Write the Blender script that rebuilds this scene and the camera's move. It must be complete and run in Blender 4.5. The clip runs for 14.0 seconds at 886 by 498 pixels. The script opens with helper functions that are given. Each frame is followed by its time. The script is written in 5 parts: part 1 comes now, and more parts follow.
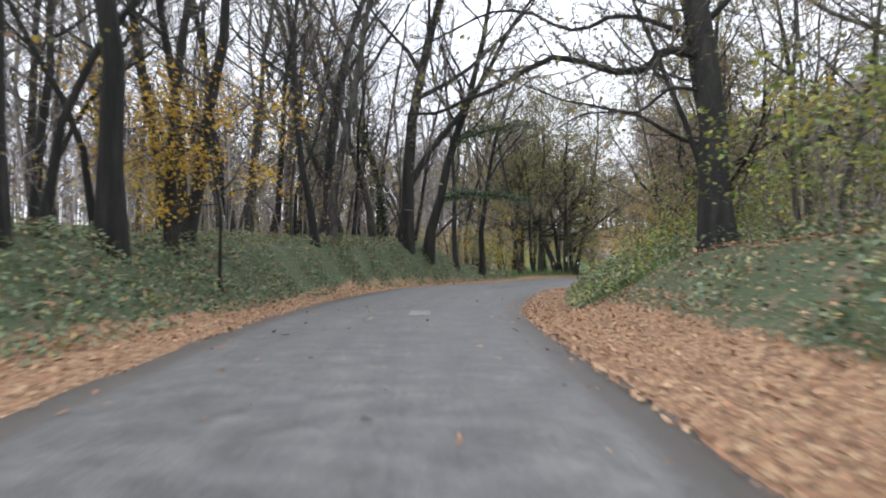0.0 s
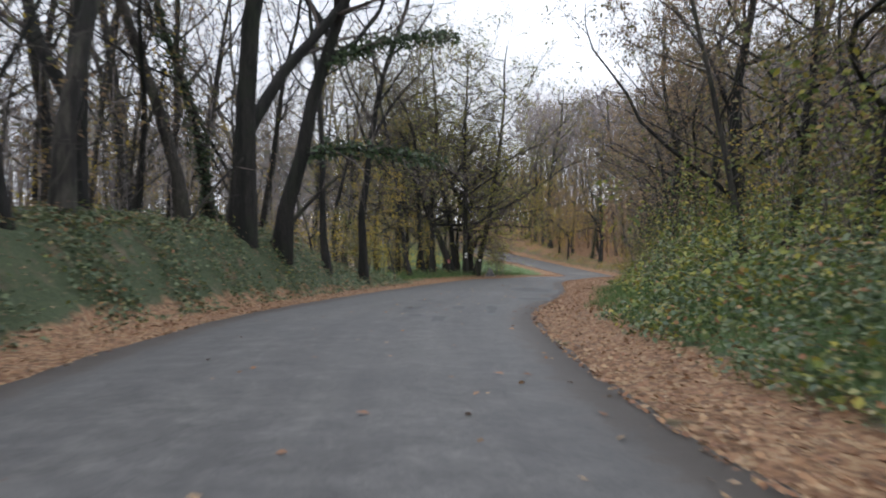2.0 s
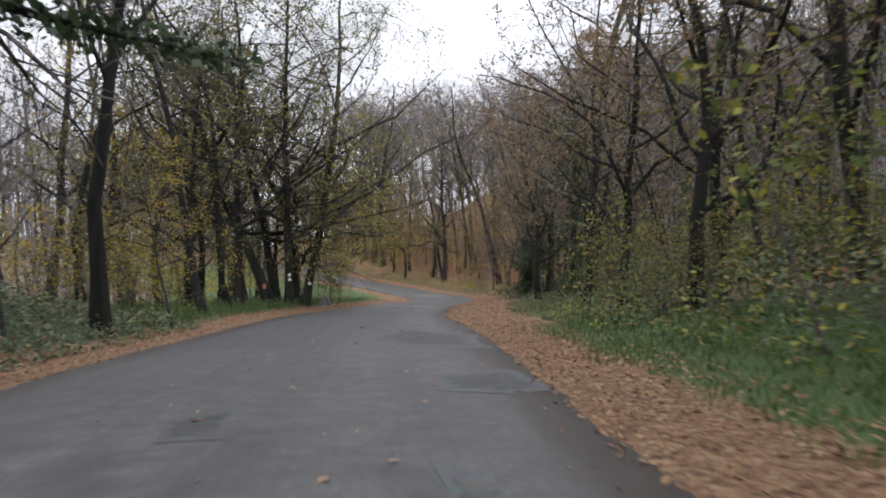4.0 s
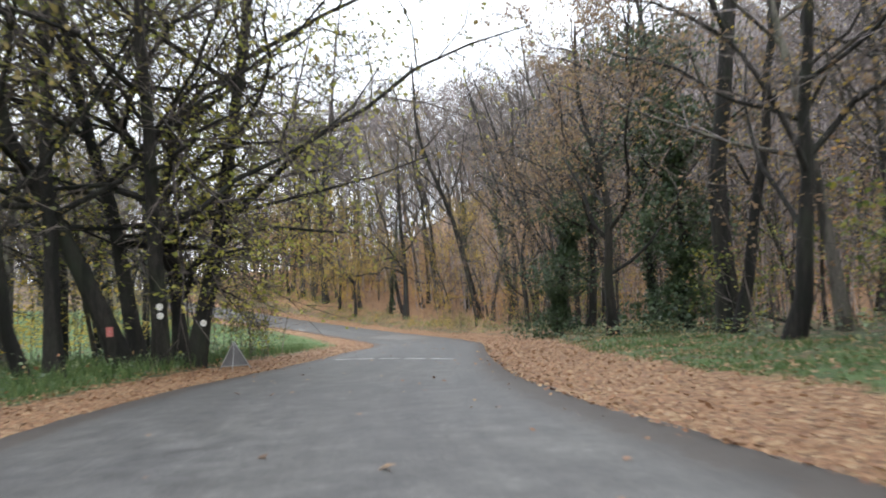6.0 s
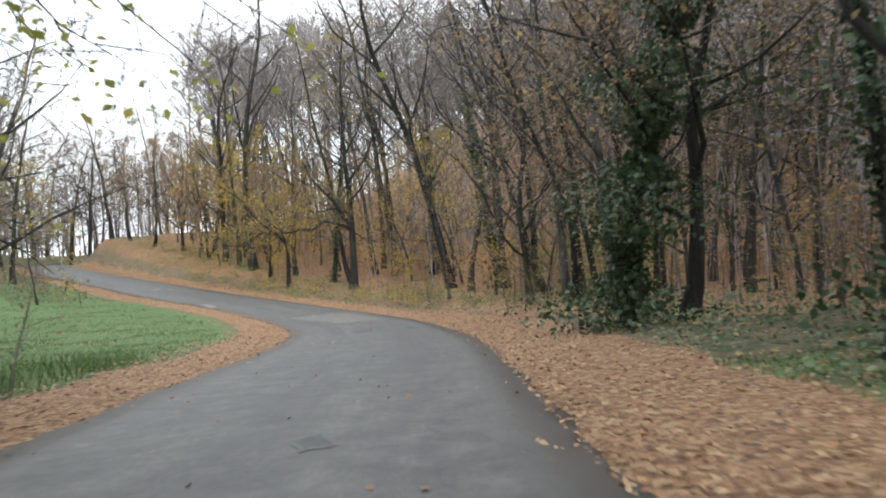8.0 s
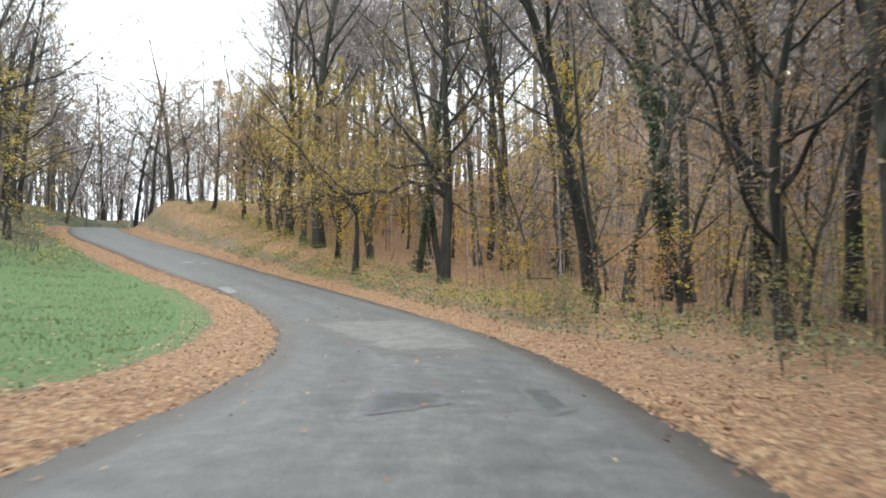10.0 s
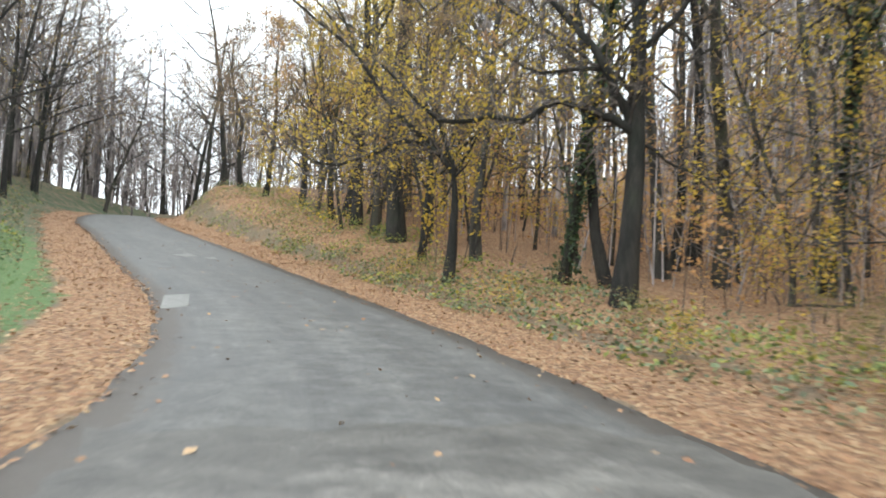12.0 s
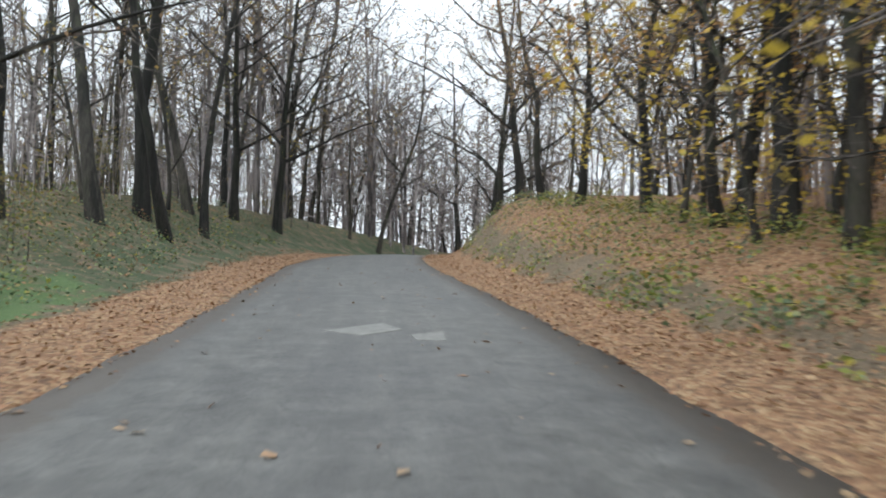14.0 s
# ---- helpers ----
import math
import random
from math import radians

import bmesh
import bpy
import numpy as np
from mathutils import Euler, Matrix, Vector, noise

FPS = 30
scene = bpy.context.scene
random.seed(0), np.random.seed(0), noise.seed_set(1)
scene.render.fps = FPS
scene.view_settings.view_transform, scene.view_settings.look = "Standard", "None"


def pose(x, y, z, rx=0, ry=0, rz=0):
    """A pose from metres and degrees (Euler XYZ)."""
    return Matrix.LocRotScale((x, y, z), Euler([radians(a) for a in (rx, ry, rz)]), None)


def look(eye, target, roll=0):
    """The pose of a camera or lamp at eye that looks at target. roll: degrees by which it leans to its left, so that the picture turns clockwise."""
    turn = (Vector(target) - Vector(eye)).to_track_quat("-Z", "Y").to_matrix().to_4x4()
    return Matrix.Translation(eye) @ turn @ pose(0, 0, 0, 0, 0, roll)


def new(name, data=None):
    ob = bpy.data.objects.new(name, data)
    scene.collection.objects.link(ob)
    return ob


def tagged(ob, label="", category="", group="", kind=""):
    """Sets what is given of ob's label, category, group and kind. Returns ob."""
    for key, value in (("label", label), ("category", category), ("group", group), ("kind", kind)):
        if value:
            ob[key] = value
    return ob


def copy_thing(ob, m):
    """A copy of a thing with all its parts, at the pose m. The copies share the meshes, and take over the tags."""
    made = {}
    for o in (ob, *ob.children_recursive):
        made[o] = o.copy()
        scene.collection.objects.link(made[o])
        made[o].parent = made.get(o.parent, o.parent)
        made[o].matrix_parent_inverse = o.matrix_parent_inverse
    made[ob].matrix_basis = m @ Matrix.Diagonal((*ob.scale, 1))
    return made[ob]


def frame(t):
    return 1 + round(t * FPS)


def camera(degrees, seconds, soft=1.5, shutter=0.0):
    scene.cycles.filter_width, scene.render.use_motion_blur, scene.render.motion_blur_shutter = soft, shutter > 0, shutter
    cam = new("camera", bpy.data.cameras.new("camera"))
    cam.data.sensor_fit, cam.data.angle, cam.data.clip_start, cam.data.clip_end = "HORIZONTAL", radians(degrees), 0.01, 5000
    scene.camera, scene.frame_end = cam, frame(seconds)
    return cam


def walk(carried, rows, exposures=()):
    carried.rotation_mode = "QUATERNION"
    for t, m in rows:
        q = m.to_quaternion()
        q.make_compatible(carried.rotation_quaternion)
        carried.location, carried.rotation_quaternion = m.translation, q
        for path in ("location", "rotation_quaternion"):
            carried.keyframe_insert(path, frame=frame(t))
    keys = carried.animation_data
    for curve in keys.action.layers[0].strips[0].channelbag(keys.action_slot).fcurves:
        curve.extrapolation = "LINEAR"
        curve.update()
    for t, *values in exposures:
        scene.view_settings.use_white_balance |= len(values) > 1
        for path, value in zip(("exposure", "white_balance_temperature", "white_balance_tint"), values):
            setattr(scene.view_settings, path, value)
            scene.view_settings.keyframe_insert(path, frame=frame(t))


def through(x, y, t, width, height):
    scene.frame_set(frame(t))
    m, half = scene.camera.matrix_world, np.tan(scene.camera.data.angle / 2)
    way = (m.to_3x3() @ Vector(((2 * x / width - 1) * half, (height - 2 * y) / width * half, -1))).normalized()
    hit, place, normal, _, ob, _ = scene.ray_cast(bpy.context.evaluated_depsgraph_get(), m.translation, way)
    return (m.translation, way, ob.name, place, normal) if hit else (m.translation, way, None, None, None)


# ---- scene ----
PATH = [
    (0, (0.096, 0.019, 0.961), (0.073, 2.018, 0.902), -0.0),
    (0.5, (-0.384, 5.475, 0.894), (-0.336, 7.474, 0.844), 0.7),
    (1, (-0.603, 10.391, 0.688), (-0.461, 12.385, 0.642), 0.6),
    (1.5, (-0.542, 15.132, 0.388), (-0.357, 17.123, 0.358), -0.2),
    (2, (-0.41, 19.49, 0.125), (-0.098, 21.464, 0.06), -0.1),
    (2.5, (0.001, 24.44, -0.16), (0.39, 26.401, -0.228), 0.1),
    (3, (0.655, 29.126, -0.334), (1.065, 31.083, -0.39), -0.3),
    (3.5, (1.455, 33.286, -0.543), (2.017, 35.205, -0.565), -1.5),
    (4, (2.447, 37.287, -0.597), (3.176, 39.149, -0.619), -1.0),
    (4.2, (2.887, 39.042, -0.719), (3.62, 40.903, -0.725), -1.1),
    (6.3, (9.016, 59.842, -1.912), (9.897, 61.638, -1.846), -3.3),
    (6.5, (9.86, 61.644, -1.946), (10.743, 63.438, -1.888), -3.5),
    (7, (11.855, 66.004, -2.137), (12.836, 67.746, -2.101), -3.7),
    (7.2, (12.661, 67.698, -2.208), (13.641, 69.442, -2.189), -3.9),
    (9.3, (20.522, 83.17, -3.035), (21.366, 84.983, -3.057), -0.5),
    (9.5, (21.345, 85.115, -3.158), (22.155, 86.944, -3.177), 0.3),
    (10, (23.394, 90.185, -3.514), (24.113, 92.051, -3.528), 0.8),
    (10.5, (25.074, 94.761, -3.874), (25.797, 96.625, -3.86), 1.5),
    (11, (26.563, 99.238, -4.091), (27.11, 101.162, -4.081), 2.1),
    (11.5, (27.771, 103.962, -4.362), (28.286, 105.894, -4.339), 2.8),
    (12, (28.754, 108.912, -4.519), (29.242, 110.851, -4.493), 3.0),
    (12.5, (29.423, 114.084, -4.638), (29.933, 116.017, -4.598), 3.0),
    (13, (29.81, 118.759, -4.672), (29.988, 120.749, -4.634), 3.8),
    (13.5, (30.115, 124.825, -4.422), (30.013, 126.82, -4.359), 0.3),
    (14, (29.674, 129.878, -4.283), (29.424, 131.858, -4.189), 0.3),
]
cam = camera(55.0, 14.0, soft=1.9, shutter=0.36)
walk(cam, [(t, look(eye, target, roll)) for t, eye, target, roll in PATH], exposures=[
    (0.0, -0.05, 6600, 12), (1.0, -0.12, 6550, 13), (2.0, -0.5, 6550, 13), (2.5, -0.1, 6550, 13), (3.0, -0.35, 6600, 14), (3.5, -0.7, 6650, 15), (4.2, -0.5, 6700, 14), (6.3, 0.12, 6700, 10), (7.2, -0.12, 6800, 9),
    (9.5, 0.24, 6800, 4), (11.0, 0.25, 6800, 4), (12.5, 0.25, 6800, 5), (13.0, 0.22, 6650, 5), (14.0, -0.22, 6600, 5)])

from mathutils.bvhtree import BVHTree

# ---------------------------------------------------------------- light
world = bpy.data.worlds.new("overcast_sky")
scene.world = world
world.use_nodes = True
wn, wl = world.node_tree.nodes, world.node_tree.links
sky = wn.new("ShaderNodeTexSky")
sky.sky_type = "NISHITA"
sky.sun_disc = False
sky.sun_elevation, sky.sun_rotation = radians(30), radians(197)
sky.dust_density = 4.0
haze = wn.new("ShaderNodeMixRGB")
haze.inputs[0].default_value = 0.93
haze.inputs[2].default_value = (18.1, 19.6, 21.9, 1)
wl.new(sky.outputs[0], haze.inputs[1])
wl.new(haze.outputs[0], wn["Background"].inputs[0])
wn["Background"].inputs[1].default_value = 0.12
sun = new("sun", bpy.data.lights.new("sun", "SUN"))
sun.data.energy, sun.data.angle, sun.data.color = 2.4, radians(40), (0.96, 0.98, 0.98)
sun.matrix_world = look((0, 0, 40), (18, 60, 4))


# ---------------------------------------------------------------- materials
def mat(name):
    m = bpy.data.materials.new(name)
    m.use_nodes = True
    return m, m.node_tree.nodes, m.node_tree.links, m.node_tree.nodes["Principled BSDF"]


def ramp(n, stops):
    r = n.new("ShaderNodeValToRGB")
    while len(r.color_ramp.elements) < len(stops):
        r.color_ramp.elements.new(0.5)
    for e, (p, c) in zip(r.color_ramp.elements, stops):
        e.position, e.color = p, (*c, 1)
    return r


def noise_tex(n, l, scale, detail=4.0, coords=None, rough=0.6):
    t = n.new("ShaderNodeTexNoise")
    t.inputs["Scale"].default_value, t.inputs["Detail"].default_value = scale, detail
    t.inputs["Roughness"].default_value = rough
    if coords:
        l.new(coords, t.inputs["Vector"])
    return t


def world_place(n):
    return n.new("ShaderNodeNewGeometry").outputs["Position"]


def bump(n, l, height, bsdf, strength, distance):
    b = n.new("ShaderNodeBump")
    b.inputs["Strength"].default_value, b.inputs["Distance"].default_value = strength, distance
    l.new(height, b.inputs["Height"])
    l.new(b.outputs[0], bsdf.inputs["Normal"])


def mix(n, l, kind, fac, a, b):
    m = n.new("ShaderNodeMixRGB")
    m.blend_type = kind
    for slot, v in zip(m.inputs, (fac, a, b)):
        if isinstance(v, (int, float)):
            slot.default_value = v
        elif isinstance(v, tuple):
            slot.default_value = (*v, 1)
        else:
            l.new(v, slot)
    return m.outputs[0]


def bark_material(name, dark, light, moss):
    m, n, l, b = mat(name)
    tc = n.new("ShaderNodeTexCoord").outputs["Object"]
    mp = n.new("ShaderNodeMapping")
    mp.inputs["Scale"].default_value = (9, 9, 1.6)
    l.new(tc, mp.inputs[0])
    grain = noise_tex(n, l, 2.2, 6, mp.outputs[0], 0.7)
    r = ramp(n, [(0.3, dark), (0.7, light)])
    l.new(grain.outputs[0], r.inputs[0])
    patch = noise_tex(n, l, 0.9, 3, tc)
    pr = ramp(n, [(0.48, (0, 0, 0)), (0.66, (1, 1, 1))])
    l.new(patch.outputs[0], pr.inputs[0])
    col = mix(n, l, "MIX", pr.outputs[0], r.outputs[0], moss)
    run = n.new("ShaderNodeMapping")
    run.inputs["Scale"].default_value = (3.2, 3.2, 0.42)
    l.new(tc, run.inputs[0])
    streak = noise_tex(n, l, 1.0, 5, run.outputs[0], 0.65)
    sr = ramp(n, [(0.43, (0.3, 0.3, 0.31)), (0.56, (1.15, 1.13, 1.1))])
    l.new(streak.outputs[0], sr.inputs[0])
    col = mix(n, l, "MULTIPLY", 1.0, col, sr.outputs[0])
    info = n.new("ShaderNodeObjectInfo")
    hs = n.new("ShaderNodeHueSaturation")
    vr = n.new("ShaderNodeMapRange")
    vr.inputs[3].default_value, vr.inputs[4].default_value = 0.7, 1.35
    l.new(info.outputs["Random"], vr.inputs[0])
    l.new(vr.outputs[0], hs.inputs["Value"])
    l.new(col, hs.inputs["Color"])
    l.new(hs.outputs[0], b.inputs["Base Color"])
    b.inputs["Roughness"].default_value = 0.85
    bump(n, l, grain.outputs[0], b, 0.9, 0.05)
    return m


def leaf_material(name, stops, through=0.35, rough=0.55):
    m, n, l, b = mat(name)
    g = n.new("ShaderNodeNewGeometry")
    r = ramp(n, stops)
    l.new(g.outputs["Random Per Island"], r.inputs[0])
    l.new(r.outputs[0], b.inputs["Base Color"])
    b.inputs["Roughness"].default_value = rough
    t = n.new("ShaderNodeBsdfTranslucent")
    l.new(r.outputs[0], t.inputs[0])
    ms = n.new("ShaderNodeMixShader")
    ms.inputs[0].default_value = through
    l.new(b.outputs[0], ms.inputs[1])
    l.new(t.outputs[0], ms.inputs[2])
    l.new(ms.outputs[0], n["Material Output"].inputs[0])
    return m


BARK = bark_material("dark_wet_bark", (0.0035, 0.0035, 0.0034), (0.03, 0.028, 0.025), (0.016, 0.021, 0.013))
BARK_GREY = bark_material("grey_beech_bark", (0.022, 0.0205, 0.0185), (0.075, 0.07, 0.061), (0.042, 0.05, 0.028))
TWIG = bark_material("twig_bark", (0.07, 0.06, 0.056), (0.2, 0.172, 0.16), (0.16, 0.138, 0.128))
# bark for far trunks only, lightened in colour to stand in for haze
BARK_HAZED = bark_material("hazed_grey_bark", (0.085, 0.08, 0.073), (0.21, 0.2, 0.18), (0.13, 0.14, 0.095))
# mauve-grey twigs with the haze of distance put in as a paler colour
HAZED_TWIG = bark_material("hazed_twigs", (0.23, 0.208, 0.214), (0.4, 0.368, 0.376), (0.34, 0.308, 0.312))
LEAF_YELLOW = leaf_material("yellow_leaves", [(0, (0.48, 0.34, 0.06)), (0.5, (0.64, 0.48, 0.08)), (0.8, (0.7, 0.46, 0.08)), (1, (0.42, 0.38, 0.08))], 0.55)
LEAF_OLIVE = leaf_material("olive_leaves", [(0, (0.12, 0.14, 0.05)), (0.4, (0.19, 0.195, 0.07)), (0.7, (0.28, 0.215, 0.085)), (0.9, (0.34, 0.25, 0.07)), (1, (0.11, 0.14, 0.06))], 0.42)
LEAF_LIME = leaf_material("yellow_green_leaves", [(0, (0.24, 0.27, 0.06)), (0.45, (0.38, 0.39, 0.085)), (0.8, (0.5, 0.43, 0.1)), (1, (0.2, 0.24, 0.075))], 0.5)
LEAF_ORANGE = leaf_material("orange_leaves", [(0, (0.54, 0.29, 0.13)), (0.5, (0.66, 0.4, 0.18)), (0.8, (0.5, 0.27, 0.12)), (1, (0.68, 0.48, 0.17))], 0.6)
LEAF_BROWN = leaf_material("brown_leaves", [(0, (0.27, 0.175, 0.105)), (0.5, (0.36, 0.24, 0.15)), (0.85, (0.33, 0.25, 0.12)), (1, (0.45, 0.3, 0.1))], 0.42)
LEAF_GOLD = leaf_material("golden_leaves", [(0, (0.5, 0.27, 0.03)), (0.5, (0.62, 0.38, 0.05)), (1, (0.5, 0.4, 0.06))])
IVY = leaf_material("ivy_leaves", [(0, (0.025, 0.05, 0.022)), (0.6, (0.045, 0.085, 0.035)), (1, (0.075, 0.11, 0.05))], 0.15, 0.45)
BRAMBLE = leaf_material("bramble_leaves", [(0, (0.05, 0.085, 0.045)), (0.4, (0.115, 0.165, 0.09)), (0.72, (0.21, 0.26, 0.14)), (0.88, (0.31, 0.3, 0.12)), (0.95, (0.4, 0.2, 0.1)), (1, (0.26, 0.13, 0.07))], 0.2, 0.5)
SHRUB = leaf_material("shrub_leaves", [(0, (0.085, 0.13, 0.04)), (0.4, (0.18, 0.235, 0.06)), (0.75, (0.32, 0.33, 0.07)), (0.92, (0.46, 0.4, 0.08)), (1, (0.32, 0.18, 0.07))], 0.35, 0.5)
LITTER = leaf_material("fallen_leaves", [(0, (0.17, 0.086, 0.05)), (0.3, (0.29, 0.145, 0.077)), (0.6, (0.37, 0.21, 0.11)), (0.85, (0.48, 0.33, 0.19)), (1, (0.11, 0.062, 0.04))], 0.1, 0.6)
GRASS = leaf_material("grass_blades", [(0, (0.06, 0.12, 0.04)), (0.6, (0.11, 0.18, 0.06)), (1, (0.19, 0.24, 0.09))], 0.25, 0.5)


def ground_material():
    m, n, l, b = mat("forest_floor")
    p = world_place(n)
    att = n.new("ShaderNodeAttribute")
    att.attribute_name = "cover"
    sep = n.new("ShaderNodeSeparateColor")
    l.new(att.outputs["Color"], sep.inputs[0])
    fine, mid = noise_tex(n, l, 11, 5, p, 0.7), noise_tex(n, l, 1.3, 4, p)
    voro = n.new("ShaderNodeTexVoronoi")
    voro.inputs["Scale"].default_value = 17
    l.new(p, voro.inputs["Vector"])
    vs = n.new("ShaderNodeSeparateColor")
    l.new(voro.outputs["Color"], vs.inputs[0])
    litter = ramp(n, [(0.0, (0.11, 0.063, 0.038)), (0.35, (0.25, 0.132, 0.072)), (0.7, (0.35, 0.198, 0.107)), (1.0, (0.45, 0.32, 0.185))])
    l.new(vs.outputs[0], litter.inputs[0])
    soil = ramp(n, [(0.3, (0.085, 0.066, 0.046)), (0.5, (0.18, 0.135, 0.09)), (0.75, (0.3, 0.22, 0.14))])
    l.new(fine.outputs[0], soil.inputs[0])
    green = ramp(n, [(0.3, (0.03, 0.047, 0.022)), (0.5, (0.062, 0.088, 0.04)), (0.75, (0.11, 0.132, 0.058))])
    l.new(fine.outputs[0], green.inputs[0])
    lawn = ramp(n, [(0.25, (0.06, 0.11, 0.04)), (0.55, (0.105, 0.17, 0.06)), (0.8, (0.17, 0.21, 0.08))])
    l.new(fine.outputs[0], lawn.inputs[0])

    def edge(channel):
        a = n.new("ShaderNodeMath")
        a.operation = "ADD"
        s = n.new("ShaderNodeMath")
        s.operation = "MULTIPLY_ADD"
        l.new(mid.outputs[0], s.inputs[0])
        s.inputs[1].default_value, s.inputs[2].default_value = 0.9, -0.45
        l.new(channel, a.inputs[0])
        l.new(s.outputs[0], a.inputs[1])
        r = ramp(n, [(0.42, (0, 0, 0)), (0.58, (1, 1, 1))])
        l.new(a.outputs[0], r.inputs[0])
        return r.outputs[0]

    col = mix(n, l, "MIX", edge(sep.outputs[1]), soil.outputs[0], green.outputs[0])
    col = mix(n, l, "MIX", edge(sep.outputs[0]), col, litter.outputs[0])
    col = mix(n, l, "MIX", edge(sep.outputs[2]), col, lawn.outputs[0])
    l.new(col, b.inputs["Base Color"])
    b.inputs["Roughness"].default_value = 0.9
    bump(n, l, fine.outputs[0], b, 0.8, 0.08)
    return m


def asphalt_material(name, gain):
    m, n, l, b = mat(name)
    p = world_place(n)
    grit, mid, wide = noise_tex(n, l, 70, 3, p), noise_tex(n, l, 2.4, 5, p, 0.65), noise_tex(n, l, 0.25, 3, p)
    base = ramp(n, [(p, tuple(c * k for c, k in zip((v, v, v), gain))) for p, v in ((0.3, 0.066), (0.5, 0.11), (0.72, 0.168))])
    l.new(mid.outputs[0], base.inputs[0])
    speck = ramp(n, [(0.3, (0.65, 0.65, 0.65)), (0.55, (1, 1, 1)), (0.75, (1.5, 1.5, 1.5))])
    l.new(grit.outputs[0], speck.inputs[0])
    col = mix(n, l, "MULTIPLY", 0.8, base.outputs[0], speck.outputs[0])
    pebble = noise_tex(n, l, 16, 6, p, 0.75)
    pr = ramp(n, [(0.32, (0.74, 0.74, 0.745)), (0.5, (1, 1, 1)), (0.7, (1.32, 1.31, 1.28))])
    l.new(pebble.outputs[0], pr.inputs[0])
    col = mix(n, l, "MULTIPLY", 1.0, col, pr.outputs[0])
    big = ramp(n, [(0.35, (0.94, 0.94, 0.95)), (0.65, (1.06, 1.055, 1.04))])
    l.new(wide.outputs[0], big.inputs[0])
    col = mix(n, l, "MULTIPLY", 1.0, col, big.outputs[0])
    crack = n.new("ShaderNodeTexVoronoi")
    crack.feature = "DISTANCE_TO_EDGE"
    crack.inputs["Scale"].default_value = 0.55
    bent = mix(n, l, "ADD", 0.35, p, mid.outputs["Color"])
    l.new(bent, crack.inputs["Vector"])
    cr = ramp(n, [(0.0, (0.4, 0.4, 0.4)), (0.009, (1, 1, 1))])
    l.new(crack.outputs[0], cr.inputs[0])
    col = mix(n, l, "MULTIPLY", 0.4, col, cr.outputs[0])
    lane = n.new("ShaderNodeAttribute")
    lane.attribute_name = "lane"
    for scale, tight, lo, hi in (((1.3, 0.05, 0), (0.36, 0.64), 0.86, 1.1), ((6.0, 0.5, 0), (0.4, 0.7), 0.92, 1.08)):
        mp = n.new("ShaderNodeMapping")
        mp.inputs["Scale"].default_value = scale
        l.new(lane.outputs["Vector"], mp.inputs[0])
        streak = noise_tex(n, l, 1.0, 4, mp.outputs[0])
        sr = ramp(n, [(tight[0], (lo, lo, lo)), (tight[1], (hi, hi, hi * 0.98))])
        l.new(streak.outputs[0], sr.inputs[0])
        col = mix(n, l, "MULTIPLY", 1.0, col, sr.outputs[0])
    rim = n.new("ShaderNodeSeparateXYZ")
    l.new(lane.outputs["Vector"], rim.inputs[0])
    ragged = n.new("ShaderNodeMath")
    ragged.operation = "MULTIPLY_ADD"
    l.new(mid.outputs[0], ragged.inputs[0])
    ragged.inputs[1].default_value = 0.3
    l.new(rim.outputs["Z"], ragged.inputs[2])
    dirt = ramp(n, [(0.9, (0, 0, 0)), (1.03, (0.4, 0.4, 0.4)), (1.14, (0.75, 0.75, 0.75))])
    l.new(ragged.outputs[0], dirt.inputs[0])
    col = mix(n, l, "MIX", dirt.outputs[0], col, (0.075, 0.061, 0.05))
    l.new(col, b.inputs["Base Color"])
    wet = ramp(n, [(0.35, (0.58, 0.58, 0.58)), (0.65, (0.66, 0.66, 0.66))])
    l.new(mid.outputs[0], wet.inputs[0])
    l.new(wet.outputs[0], b.inputs["Roughness"])
    bump(n, l, grit.outputs[0], b, 0.5, 0.01)
    return m


def worn_patch(m, grain=5.0, blend=0.0):
    """Fades a patch into the tone of the road where its rim has worn away."""
    n, l = m.node_tree.nodes, m.node_tree.links
    fade = n.new("ShaderNodeAttribute")
    fade.attribute_name = "inside"
    t = noise_tex(n, l, grain, 6, world_place(n), 0.7)
    k = n.new("ShaderNodeMath")
    k.operation = "MULTIPLY_ADD"
    l.new(t.outputs[0], k.inputs[0])
    k.inputs[1].default_value, k.inputs[2].default_value = 1.9, -0.95
    add = n.new("ShaderNodeMath")
    l.new(fade.outputs["Fac"], add.inputs[0])
    l.new(k.outputs[0], add.inputs[1])
    r = ramp(n, [(0.34, (0, 0, 0)), (0.6, (1, 1, 1))])
    l.new(add.outputs[0], r.inputs[0])
    b = n["Principled BSDF"]
    col = b.inputs["Base Color"].links[0].from_socket
    plain = mix(n, l, "MULTIPLY", 1.0, col, (blend, blend, blend)) if blend else mix(n, l, "MULTIPLY", 1.0, t.outputs["Color"], (0.2, 0.2, 0.198))
    l.new(mix(n, l, "MIX", r.outputs[0], plain, col), b.inputs["Base Color"])
    return m


def plain_grain(name, dark, light, scale, rough):
    m, n, l, b = mat(name)
    t = noise_tex(n, l, scale, 5, world_place(n), 0.7)
    r = ramp(n, [(0.3, dark), (0.7, light)])
    l.new(t.outputs[0], r.inputs[0])
    l.new(r.outputs[0], b.inputs["Base Color"])
    b.inputs["Roughness"].default_value = rough
    bump(n, l, t.outputs[0], b, 0.4, 0.01)
    return m


